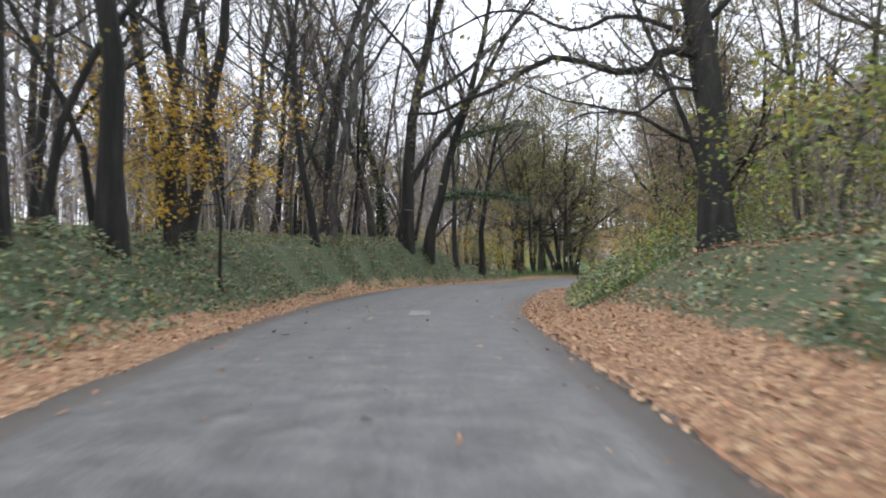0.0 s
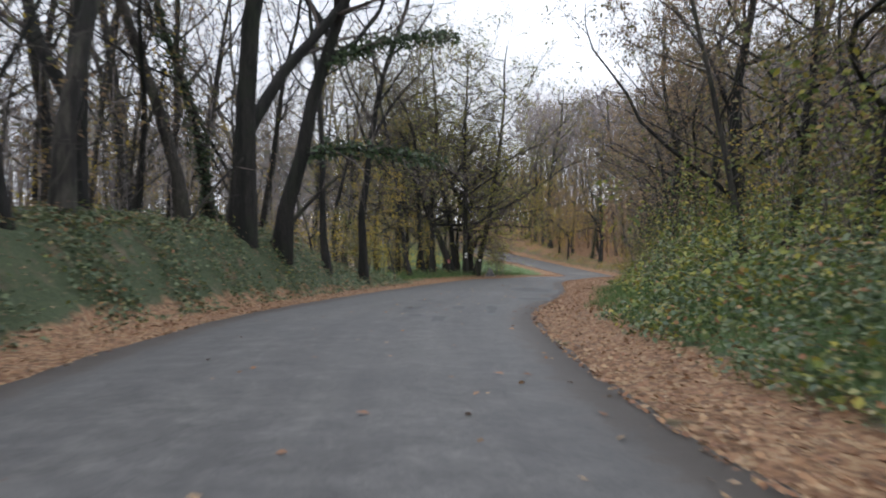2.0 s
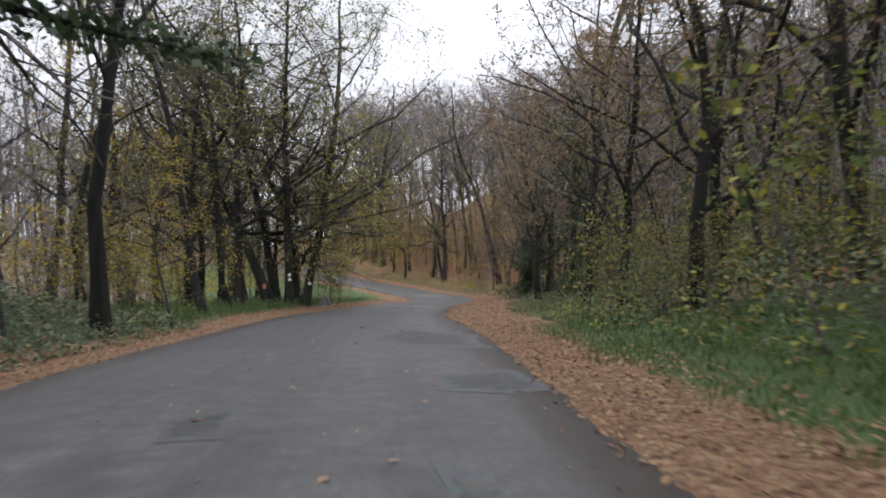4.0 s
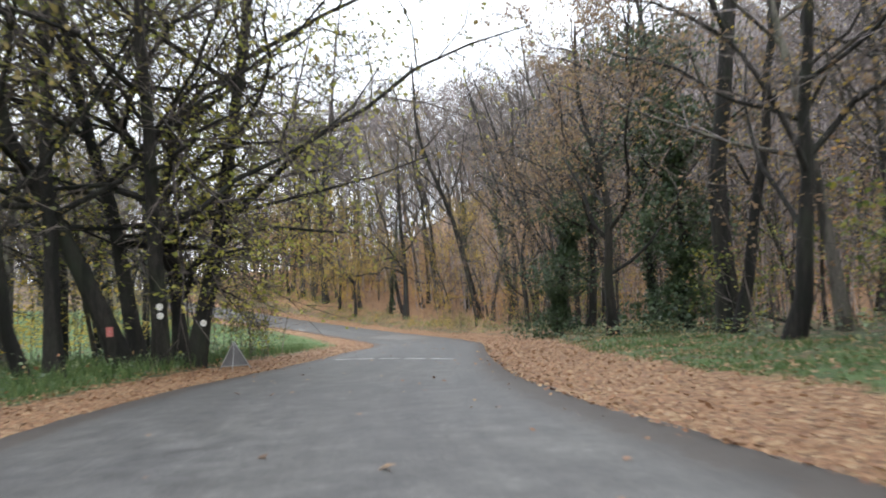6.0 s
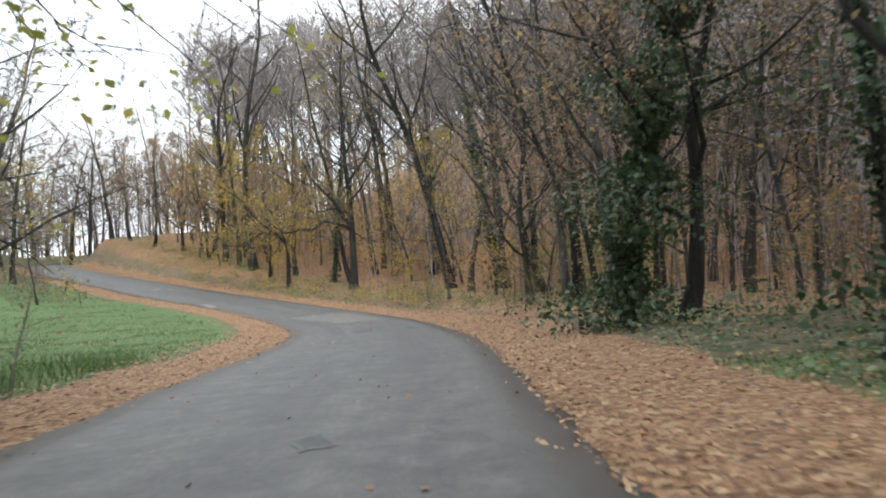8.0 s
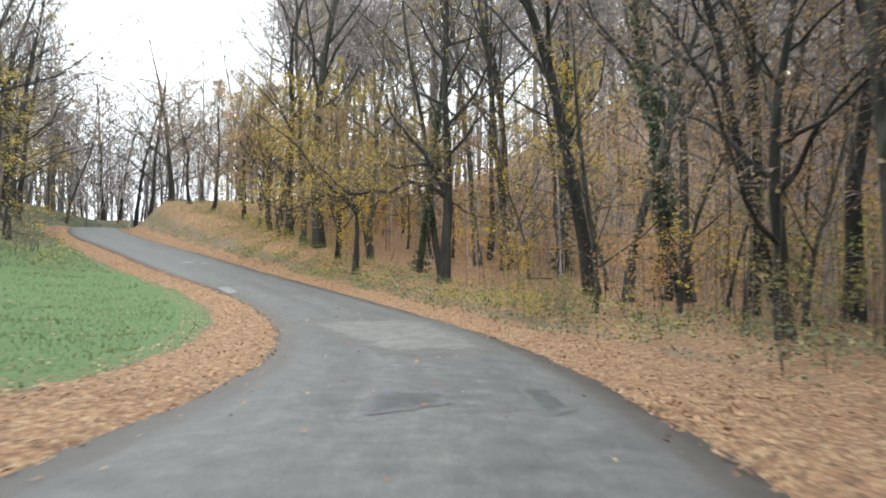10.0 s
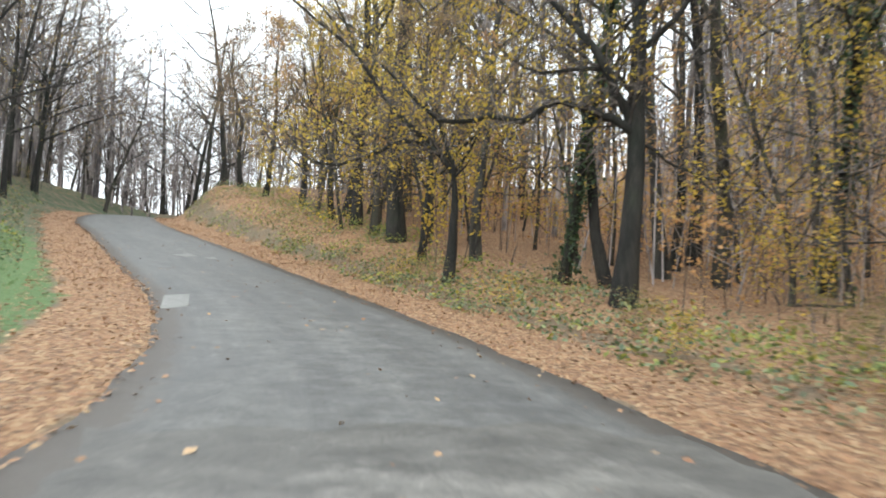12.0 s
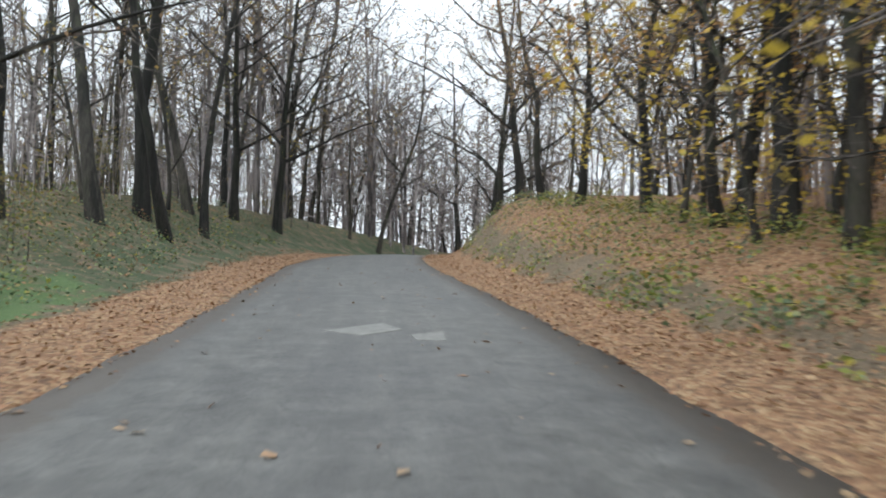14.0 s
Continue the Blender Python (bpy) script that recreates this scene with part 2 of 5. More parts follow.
GROUND, ASPHALT = ground_material(), asphalt_material("worn_asphalt", (0.97, 0.965, 0.955))
PALE_PATCH = plain_grain("pale_concrete_patch", (0.14, 0.142, 0.137), (0.26, 0.255, 0.243), 9, 0.8)
DARK_PATCH = plain_grain("fresh_dark_asphalt", (0.02, 0.0205, 0.021), (0.085, 0.085, 0.086), 4.5, 0.62)
LIGHT_ASPHALT = worn_patch(asphalt_material("light_worn_asphalt", (1.62, 1.55, 1.44)), 1.6, 0.62)
worn_patch(DARK_PATCH)
WHITE_PAINT = plain_grain("worn_white_paint", (0.35, 0.35, 0.34), (0.75, 0.75, 0.73), 20, 0.6)

# ---------------------------------------------------------------- plan of the road and the ground
LEFT_EDGE = [(-1.68, -30.11), (-2.5, -10.11), (-2.89, -0.09), (-3.1, 6.91), (-3.53, 13.96), (-3.84, 20.03), (-3.84, 25.23), (-3.34, 30.44), (-2.27, 36.66), (-1.06, 42.94), (0.45, 49.17), (2.37, 55.26), (4.63, 61.2), (7.12, 67.17), (9.76, 72.34), (12.83, 77.32), (15.15, 81.23), (17.72, 86.2), (20.69, 92.14), (23.28, 97.96), (25.44, 103.75), (26.8, 109.44), (27.61, 115.21), (27.79, 120.91), (27.3, 126.72), (26.28, 132.58), (25.08, 138.46), (23.83, 144.41), (22.29, 151.4), (20.44, 159.49), (19.66, 167.89), (20.12, 176.25), (23.81, 190.98)]
RIGHT_EDGE = [(3.3, -29.89), (2.39, -9.89), (1.91, 0.09), (1.62, 7.09), (1.6, 14.04), (1.85, 19.97), (2.27, 24.77), (2.91, 29.56), (3.97, 35.35), (5.59, 41.1), (7.7, 46.87), (9.8, 52.74), (11.77, 58.76), (13.48, 64.78), (15.23, 69.6), (17.61, 74.61), (19.69, 78.74), (22.34, 83.82), (25.44, 89.86), (28.12, 96.03), (30.28, 102.24), (31.79, 108.56), (32.54, 114.79), (32.62, 121.09), (32.09, 127.28), (31.4, 133.43), (30.36, 139.54), (28.99, 145.58), (27.2, 152.59), (25.33, 160.5), (23.98, 168.11), (24.18, 175.76), (28.83, 189.07)]
# height of the road along it, at each pair of the edges above
ROAD_Z = [0.82, 0.1, -0.26, -0.43, -0.76, -1.13, -1.41, -1.61, -1.82, -2.18, -2.54, -2.84, -3.11, -3.34, -3.56, -3.84, -4.07, -4.37, -4.79, -5.21, -5.52, -5.74, -5.86, -5.8, -5.6, -5.38, -5.04, -4.57, -4.02, -3.43, -2.84, -2.55, -3.2]


def smooth_line(rows, per=10):
    rows = np.array(rows, float)
    out = []
    for i in range(len(rows) - 1):
        a, b, c, d = rows[max(i - 1, 0)], rows[i], rows[i + 1], rows[min(i + 2, len(rows) - 1)]
        for k in range(per):
            t = k / per
            out.append(0.5 * (2 * b + (c - a) * t + (2 * a - 5 * b + 4 * c - d) * t * t + (3 * b - a - 3 * c + d) * t ** 3))
    return np.array(out + [rows[-1]])


EDGE_L, EDGE_R = smooth_line(LEFT_EDGE), smooth_line(RIGHT_EDGE)
LINE_Z = smooth_line([(z, 0) for z in ROAD_Z])[:, 0]
CENTRE = (EDGE_L + EDGE_R) / 2
HALF = np.linalg.norm(EDGE_R - EDGE_L, axis=1) / 2
ALONG = np.gradient(CENTRE, axis=0)
ALONG /= np.linalg.norm(ALONG, axis=1)[:, None]
ACROSS = np.stack([ALONG[:, 1], -ALONG[:, 0]], 1)  # to the right
CY = CENTRE[:, 1]


def along(table):
    """A value along the road from rows of (y of the road's middle, value)."""
    return np.interp(CY, [r[0] for r in table], [r[1] for r in table])


BANK_L = along([(-30, 1.3), (10, 1.45), (25, 1.7), (40, 2.0), (50, 2.2), (58, 1.2), (65, 0.2), (90, 0.0), (120, 0.2), (134, 0.5), (143, 0.9), (153, 2.3), (165, 2.6), (200, 2.6)])
RUN_L = along([(-30, 2.6), (25, 2.6), (35, 1.9), (52, 1.9), (62, 4), (100, 12), (130, 12), (142, 10), (152, 8), (166, 6.5), (200, 5)])
TILT_L = along([(-30, 0.03), (50, 0.03), (70, -0.02), (110, 0.0), (140, 0.05), (200, 0.05)])
BANK_R = along([(-30, 1.5), (15, 1.5), (30, 1.3), (50, 1.4), (60, 0.6), (70, 0.25), (100, 0.3), (120, 0.3), (130, 0.45), (140, 1.1), (155, 1.9), (165, 2.6), (200, 2.6)])
RUN_R = along([(-30, 3.6), (20, 3.4), (32, 3.6), (55, 5), (70, 8), (110, 9), (135, 6), (156, 3.6), (200, 3)])
TILT_R = along([(-30, 0.1), (50, 0.12), (70, 0.05), (100, 0.02), (135, 0.02), (150, 0.05), (200, 0.06)])


def nearest(xy):
    """For places in plan: metres outside the road's edge (negative on it), side (-1 left, 1 right), the road's height, and a blend of stations."""
    xy = np.atleast_2d(np.asarray(xy, float))
    out = []
    for part_xy in np.array_split(xy, max(1, len(xy) // 4000)):
        off = part_xy[:, None] - CENTRE[None]
        far = np.sqrt((off ** 2).sum(-1))
        i = far.argmin(1)
        near = far[np.arange(len(i)), i]
        side = np.where((off[np.arange(len(i)), i] * ACROSS[i]).sum(-1) > 0, 1, -1)
        w = np.exp(-(far - near[:, None]) / (0.4 + 0.12 * near[:, None]))
        w /= w.sum(1, keepdims=True)
        half = w @ HALF
        left = np.stack([w @ BANK_L, w @ RUN_L, w @ TILT_L], 1)
        right = np.stack([w @ BANK_R, w @ RUN_R, w @ TILT_R], 1)
        bank = np.where(side[:, None] > 0, right, left)
        out.append(np.column_stack([near - half, side, w @ LINE_Z, bank, i]))
    return np.concatenate(out)


def lumps(x, y):
    return (np.sin(x * 0.9 + 1.7 * np.sin(y * 0.37)) * np.cos(y * 0.8 + 1.3 * np.sin(x * 0.31)) * 0.5
            + np.sin(x * 2.3 + y * 1.1) * np.cos(y * 2.7 - x * 0.7) * 0.25)


def height(xy):
    xy = np.atleast_2d(np.asarray(xy, float))
    d, side, z, bank, run, tilt, _ = nearest(xy).T
    t = np.clip((d - 0.9) / run, 0, 1)
    rise = bank * t * t * (3 - 2 * t)
    out = np.clip(d - 0.9 - run, 0, None)
    far_hill = np.where(side > 0, np.interp(xy[:, 1], [40, 90, 115, 150], [24, 20, 9, 6]) * (1 - np.exp(-np.clip(d - 16, 0, None) / 60)), 0)
    east = np.clip((xy[:, 0] - 58) / 36, 0, 1)
    far_hill = far_hill + np.where(side > 0, np.interp(xy[:, 1], [90, 120], [0, 13]) * east * east * (3 - 2 * east), 0)
    beyond = np.clip(xy[:, 1] - 190, 0, 160)
    far_hill = far_hill * np.clip(1 - beyond / 60, 0, 1) - 0.08 * beyond
    rise = rise + tilt * np.clip(out, 0, 60) + far_hill
    rough = lumps(xy[:, 0], xy[:, 1]) * np.clip(d / 3, 0, 1) * 0.16
    edge = np.where(d < -0.25, -0.14, np.where(d < 0.1, -0.045, 0.02 * np.clip(d, 0, 1)))
    return z + rise + rough + edge


def ground_z(x, y):
    return float(height([(x, y)])[0])


def mesh_object(name, verts, faces, material, parent=None):
    """One mesh object from vertices and faces of one size."""
    verts, faces = np.asarray(verts, np.float32), np.asarray(faces, np.int32)
    me = bpy.data.meshes.new(name)
    me.vertices.add(len(verts))
    me.vertices.foreach_set("co", verts.ravel())
    me.loops.add(faces.size)
    me.loops.foreach_set("vertex_index", faces.ravel())
    me.polygons.add(len(faces))
    me.polygons.foreach_set("loop_start", np.arange(0, faces.size, faces.shape[1], dtype=np.int32))
    me.materials.append(material)
    me.update(calc_edges=True)
    ob = new(name, me)
    if parent:
        ob.parent = parent
    return ob


# ---------------------------------------------------------------- ground and road
def spaced(lo, hi, step, far_lo, far_hi):
    mids = list(np.arange(lo, hi + step, step))
    left, right, s = [], [], step
    v = lo
    while v > far_lo:
        s *= 1.25
        v -= s
        left.append(v)
    v, s = mids[-1], step
    while v < far_hi:
        s *= 1.25
        v += s
        right.append(v)
    return np.array(left[::-1] + mids + right)


def build_ground():
    xs, ys = spaced(-22, 58, 0.7, -900, 900), spaced(-6, 172, 0.7, -700, 1200)
    gx, gy = np.meshgrid(xs, ys)
    xy = np.column_stack([gx.ravel(), gy.ravel()])
    z = height(xy)
    nx, ny = len(xs), len(ys)
    i = (np.arange(ny - 1)[:, None] * nx + np.arange(nx - 1)).ravel()
    faces = np.column_stack([i, i + 1, i + 1 + nx, i + nx])
    ob = mesh_object("ground", np.column_stack([xy, z]), faces, GROUND)
    ob.data.polygons.foreach_set("use_smooth", [True] * len(faces))
    col = ob.data.color_attributes.new("cover", "FLOAT_COLOR", "POINT")
    col.data.foreach_set("color", cover(xy).ravel())
    return tagged(ob, "forest ground with fallen leaves, ivy and grass", "ground", kind="structure")


def cover(xy):
    """Fallen leaves, low green and lawn at places in plan, from 0 to 1."""
    d, side, z, bank, run, tilt, i = nearest(xy).T
    y = CY[i.astype(int)]
    left = side < 0
    strip = np.where(left, np.interp(y, [0, 50, 60, 75, 95, 108, 118, 140, 160], [1.1, 1.0, 1.2, 1.8, 1.8, 1.5, 1.2, 1.7, 1.4]),
                     np.interp(y, [0, 17, 23, 35, 44, 50, 62, 75, 95, 120, 160], [1.5, 1.5, 1.1, 1.2, 1.5, 2.0, 2.4, 2.4, 2.4, 1.7, 1.3]))
    leaves = np.clip(1.0 - (d - strip) / 0.6, 0, 1) * np.clip(0.5 + d / 0.9, 0.45, 1)
    green = np.where(left, np.interp(y, [0, 55, 64, 90, 100, 140, 150], [0.62, 0.62, 0.8, 0.9, 0.5, 0.5, 0.55]),
                     np.interp(y, [0, 12, 25, 40, 60, 90, 110, 125, 150], [0.6, 0.6, 0.65, 0.8, 0.7, 0.5, 0.2, 0.2, 0.4]))
    green = green * np.clip(1.25 - d / 22, 0.15, 1)
    forest = np.clip((d - np.interp(y, [80, 100], [9, 1.4])) / 3, 0, 1) * np.where(left, 0.4, np.interp(y, [60, 90, 170], [0.45, 1.0, 1.0])) * np.where(left & (y > 62) & (y < 145), 0, 1)
    lawn = np.where(left & (y > 62) & (y < 148), np.clip((d - strip) / 0.7, 0, 1) * np.clip((24 - d) / 6, 0, 1) * np.interp(y, [62, 90, 96, 134, 144, 148], [0.75, 0.75, 1, 1, 0.7, 0.3]), 0)
    lawn = np.maximum(lawn, np.where(~left & (y > 58) & (y < 84), np.clip((d - 1.5) / 1.2, 0, 1) * np.clip((6.5 - d) / 1.5, 0, 1) * 0.52, 0))
    lawn = np.maximum(lawn, np.where(~left & (y > 21) & (y < 60), np.clip((d - 1.1) / 0.8, 0, 1) * np.clip((4.2 - d) / 1, 0, 1) * 0.85, 0))
    return np.column_stack([np.maximum(leaves, forest), green, lawn, np.ones(len(d))])


def build_road():
    verts, faces, cols = [], [], np.linspace(-1, 1, 11)
    for i in range(len(CENTRE)):
        wob = 0.10 * math.sin(i * 0.9) + 0.06 * math.sin(i * 2.3)
        for c in cols:
            e = c * (1 + (0.04 * wob * 10 / HALF[i] if abs(c) == 1 else 0))
            x, y = CENTRE[i] + (EDGE_R[i] - EDGE_L[i]) / 2 * e
            verts.append((x, y, LINE_Z[i] + 0.05 * (1 - c * c)))
        for c in (1, -1):
            x, y = CENTRE[i] + (EDGE_R[i] - EDGE_L[i]) / 2 * c * 1.01
            verts.append((x, y, LINE_Z[i] - 0.3))
    n = len(cols) + 2
    for i in range(len(CENTRE) - 1):
        a, b = i * n, (i + 1) * n
        for k in range(len(cols) - 1):
            faces.append((a + k, a + k + 1, b + k + 1, b + k))
        faces.append((a + len(cols) - 1, a + len(cols), b + len(cols), b + len(cols) - 1))
        faces.append((a + len(cols) + 1, a, b, b + len(cols) + 1))
    verts = np.array(verts)
    verts[:, 2] += nearest(verts[:, :2])[:, 2] - np.repeat(LINE_Z, n)
    ob = mesh_object("road", verts, faces, ASPHALT)
    step = np.concatenate([[0], np.cumsum(np.linalg.norm(np.diff(CENTRE, axis=0), axis=1))])
    lane = np.zeros((len(CENTRE), n, 4), np.float32)
    lane[:, :, 0] = np.concatenate([cols, [1, -1]])[None] * HALF[:, None]
    lane[:, :, 1] = step[:, None]
    lane[:, :, 2] = np.abs(np.concatenate([cols, [1, -1]]))[None]
    ob.data.attributes.new("lane", "FLOAT_VECTOR", "POINT").data.foreach_set("vector", lane[:, :, :3].ravel())
    ob.data.polygons.foreach_set("use_smooth", [True] * len(faces))
    return tagged(ob, "narrow worn grey asphalt road winding through forest", "road", kind="structure")


GROUND_SHEET = build_ground()
ROAD = build_road()
ROAD_TREE = BVHTree.FromPolygons([v.co for v in ROAD.data.vertices], [tuple(p.vertices) for p in ROAD.data.polygons])


def road_z(x, y):
    """The height of the asphalt, or of the ground beside it."""
    hit = ROAD_TREE.ray_cast(Vector((x, y, 50)), Vector((0, 0, -1)))[0]
    return hit.z if hit else ground_z(x, y) + 0.03


# ---------------------------------------------------------------- trees
def tube(verts, faces, pts, radii, sides):
    """A tapered pipe along points."""
    pts = np.asarray(pts, float)
    n = len(pts)
    t = np.gradient(pts, axis=0)
    t /= np.linalg.norm(t, axis=1)[:, None] + 1e-9
    ref = np.array([1.0, 0.1, 0]) if abs(t[0, 2]) > 0.8 else np.array([0, 0.1, 1.0])
    u = np.cross(t, ref)
    u /= np.linalg.norm(u, axis=1)[:, None] + 1e-9
    v = np.cross(t, u)
    a = np.arange(sides) * 2 * math.pi / sides
    ring = pts[:, None] + np.asarray(radii)[:, None, None] * (np.cos(a)[None, :, None] * u[:, None] + np.sin(a)[None, :, None] * v[:, None])
    base = verts[0]
    verts[0] += n * sides
    verts.append(ring.reshape(-1, 3))
    i = np.arange(n - 1)[:, None] * sides
    k = np.arange(sides)
    k2 = (k + 1) % sides
    faces.append(np.stack([i + k, i + k2, i + sides + k2, i + sides + k], -1).reshape(-1, 4) + base)


def leaf_quads(places, size, rng, flat=0.0):
    """Small folded leaves at places, turned at random; flat lays them down."""
    n = len(places)
    nrm = rng.normal(size=(n, 3))
    nrm[:, 2] = np.abs(nrm[:, 2]) + flat * 4
    nrm /= np.linalg.norm(nrm, axis=1)[:, None]
    a = np.cross(nrm, rng.normal(size=(n, 3)))
    a /= np.linalg.norm(a, axis=1)[:, None] + 1e-9
    b = np.cross(nrm, a)
    s = size * rng.uniform(0.55, 1.4, n)[:, None]
    p = np.asarray(places, float)
    quad = np.stack([p - a * s * 0.5, p + b * s * 0.34 + nrm * s * 0.08, p + a * s * 0.5, p - b * s * 0.34 + nrm * s * 0.08], 1)
    return quad.reshape(-1, 3), np.arange(4 * n).reshape(-1, 4)


def rods(starts, ends, r0, r1):
    """Many straight three-sided twigs at once."""
    p, q = np.asarray(starts, float), np.asarray(ends, float)
    t = q - p
    t /= np.linalg.norm(t, axis=1)[:, None] + 1e-9
    u = np.cross(t, np.where(np.abs(t[:, 2:]) > 0.8, [[1.0, 0.1, 0]], [[0, 0.1, 1.0]]))
    u /= np.linalg.norm(u, axis=1)[:, None] + 1e-9
    v = np.cross(t, u)
    a = np.arange(3) * 2 * math.pi / 3
    ring = np.cos(a)[None, :, None] * u[:, None] + np.sin(a)[None, :, None] * v[:, None]
    r0, r1 = np.broadcast_to(r0, len(p))[:, None, None], np.broadcast_to(r1, len(p))[:, None, None]
    verts = np.concatenate([p[:, None] + ring * r0, q[:, None] + ring * r1], 1).reshape(-1, 3)
    one = np.array([(0, 1, 4, 3), (1, 2, 5, 4), (2, 0, 3, 5)])
    return verts, (np.arange(len(p))[:, None, None] * 6 + one).reshape(-1, 4)


def ribbons(starts, ends, w0, w1, g):
    """Many thin flat twigs far off, turned at random."""
    p, q = np.asarray(starts, float), np.asarray(ends, float)
    u = np.cross(q - p, g.normal(size=p.shape))
    u /= np.linalg.norm(u, axis=1)[:, None] + 1e-9
    w0, w1 = np.broadcast_to(w0, len(p))[:, None], np.broadcast_to(w1, len(p))[:, None]
    return np.stack([p - u * w0, p + u * w0, q + u * w1, q - u * w1], 1).reshape(-1, 3), np.arange(4 * len(p)).reshape(-1, 4)


def grow(rng, start, heading, length, r0, level, spec, wood, twig, tips):
    """A limb with its side branches; twig ends are kept as straight pieces."""
    n, sides = spec["segments"][level], spec["sides"][level]
    pts, d = [np.array(start, float)], np.array(heading, float)
    d /= math.sqrt(d @ d)
    for _ in range(n):
        d = d + rng.normal(size=3) * spec["wander"][level]
        d[2] += spec["lift"][level]
        d /= math.sqrt(d @ d)
        pts.append(pts[-1] + d * length / n)
    if level == 3:
        tips["rods"].append((pts[0], pts[1], r0))
        return
    pts = np.array(pts)
    f = np.linspace(0, 1, n + 1)
    radii = r0 * (1 - f * (0.78 if level == 0 else 0.82))
    if level == 0:
        radii[0] *= 1.5
        radii[1] *= 1.06
    if level == 2 and spec["sides"][0] < 9:
        tips["rods"] += [(pts[i], pts[i + 1], radii[i]) for i in range(n)]
    else:
        tube(*(wood if level <= 1 else twig), pts, radii, sides)
    if level == 2:
        tips["ends"].append(pts[1:])
    count = spec["kids"][level]
    lo = spec["first"] if level == 0 else 0.2
    for k in range(count):
        q = min(lo + (1 - lo) * (k + rng.uniform(0.1, 0.9)) / count, 0.99)
        x = q * n
        i = int(x)
        t = pts[i + 1] - pts[i]
        p = pts[i] + t * (x - i)
        t = t / math.sqrt(t @ t)
        if level == 0:
            a = k * 2.4 + rng.uniform(-0.5, 0.5)
            side = np.array([math.cos(a), math.sin(a), 0])
        else:
            w = rng.normal(size=3)
            side = w - t * (w @ t)
            side /= math.sqrt(side @ side)
        ang = radians(rng.uniform(*spec["angle"][level]))
        ln = length * spec["ratio"][level] * (1.15 - 0.75 * q if level == 0 else 1.1 - 0.6 * q) * rng.uniform(0.75, 1.2)
        r = (radii[i] + (radii[i + 1] - radii[i]) * (x - i)) * rng.uniform(0.42, 0.62)
        grow(rng, p, t * math.cos(ang) + side * math.sin(ang), ln, max(r, spec["thin"]), level + 1, spec, wood, twig, tips)


def winding(rng, start, turns, r0, heading, spec, wood, twig, tips):
    """A crooked limb through turns, given as metres along its heading and up, with side branches and twigs."""
    z = radians(heading)
    axis, across = np.array([math.cos(z), math.sin(z), 0]), np.array([-math.sin(z), math.cos(z), 0])
    way = np.array([start] + [np.asarray(start) + axis * a + across * rng.normal() * 0.12 + np.array([0, 0, h]) for a, h in turns])
    pts = smooth_line(way, 3)
    pts = pts + rng.normal(size=pts.shape) * 0.03
    n = len(pts) - 1
    radii = r0 * (1 - 0.75 * np.linspace(0, 1, n + 1))
    tube(*wood, pts, radii, spec["sides"][1])
    for k in range(2, n + 1):
        for _ in range(2):
            t = pts[k] - pts[k - 1]
            t /= np.linalg.norm(t)
            w = rng.normal(size=3) + (0, 0, 0.35)
            side = w - t * (w @ t)
            side /= np.linalg.norm(side)
            grow(rng, pts[k], t * 0.6 + side, rng.uniform(0.8, 2.0), max(radii[k] * 0.4, 0.012), 2, spec_of(spec, kids=(0, 0, 9)), wood, twig, tips)


def spec_of(base, **kw):
    return {**base, **kw}


FOREST = dict(wander=(0.085, 0.17, 0.2, 0.25), lift=(0.02, 0.08, 0.05, 0.02), kids=(14, 7, 5), first=0.34,
              angle=((35, 70), (30, 65), (30, 65)), ratio=(0.44, 0.52, 0.55), thin=0.010, segments=(10, 6, 3, 1), sides=(9, 5, 3, 3))
SPREADING = dict(wander=(0.09, 0.2, 0.24, 0.28), lift=(0.02, 0.035, 0.03, 0.02), kids=(14, 8, 6), first=0.22,
                 angle=((45, 80), (30, 65), (30, 65)), ratio=(0.56, 0.5, 0.55), thin=0.010, segments=(10, 6, 3, 1), sides=(9, 5, 3, 3))
FAR_FOREST = spec_of(FOREST, kids=(14, 7, 5), first=0.26, thin=0.015, segments=(8, 4, 2, 1), sides=(6, 4, 3, 3))
FAR_SPREADING = spec_of(SPREADING, kids=(12, 7, 5), thin=0.014, segments=(8, 5, 2, 1), sides=(7, 4, 3, 3))
SAPLING = dict(wander=(0.09, 0.16, 0.2, 0.25), lift=(0.02, 0.05, 0.03, 0.02), kids=(7, 3, 1), first=0.15,
               angle=((35, 70), (30, 60), (30, 60)), ratio=(0.42, 0.5, 0.5), thin=0.005, segments=(6, 3, 2, 1), sides=(4, 3, 3, 3))


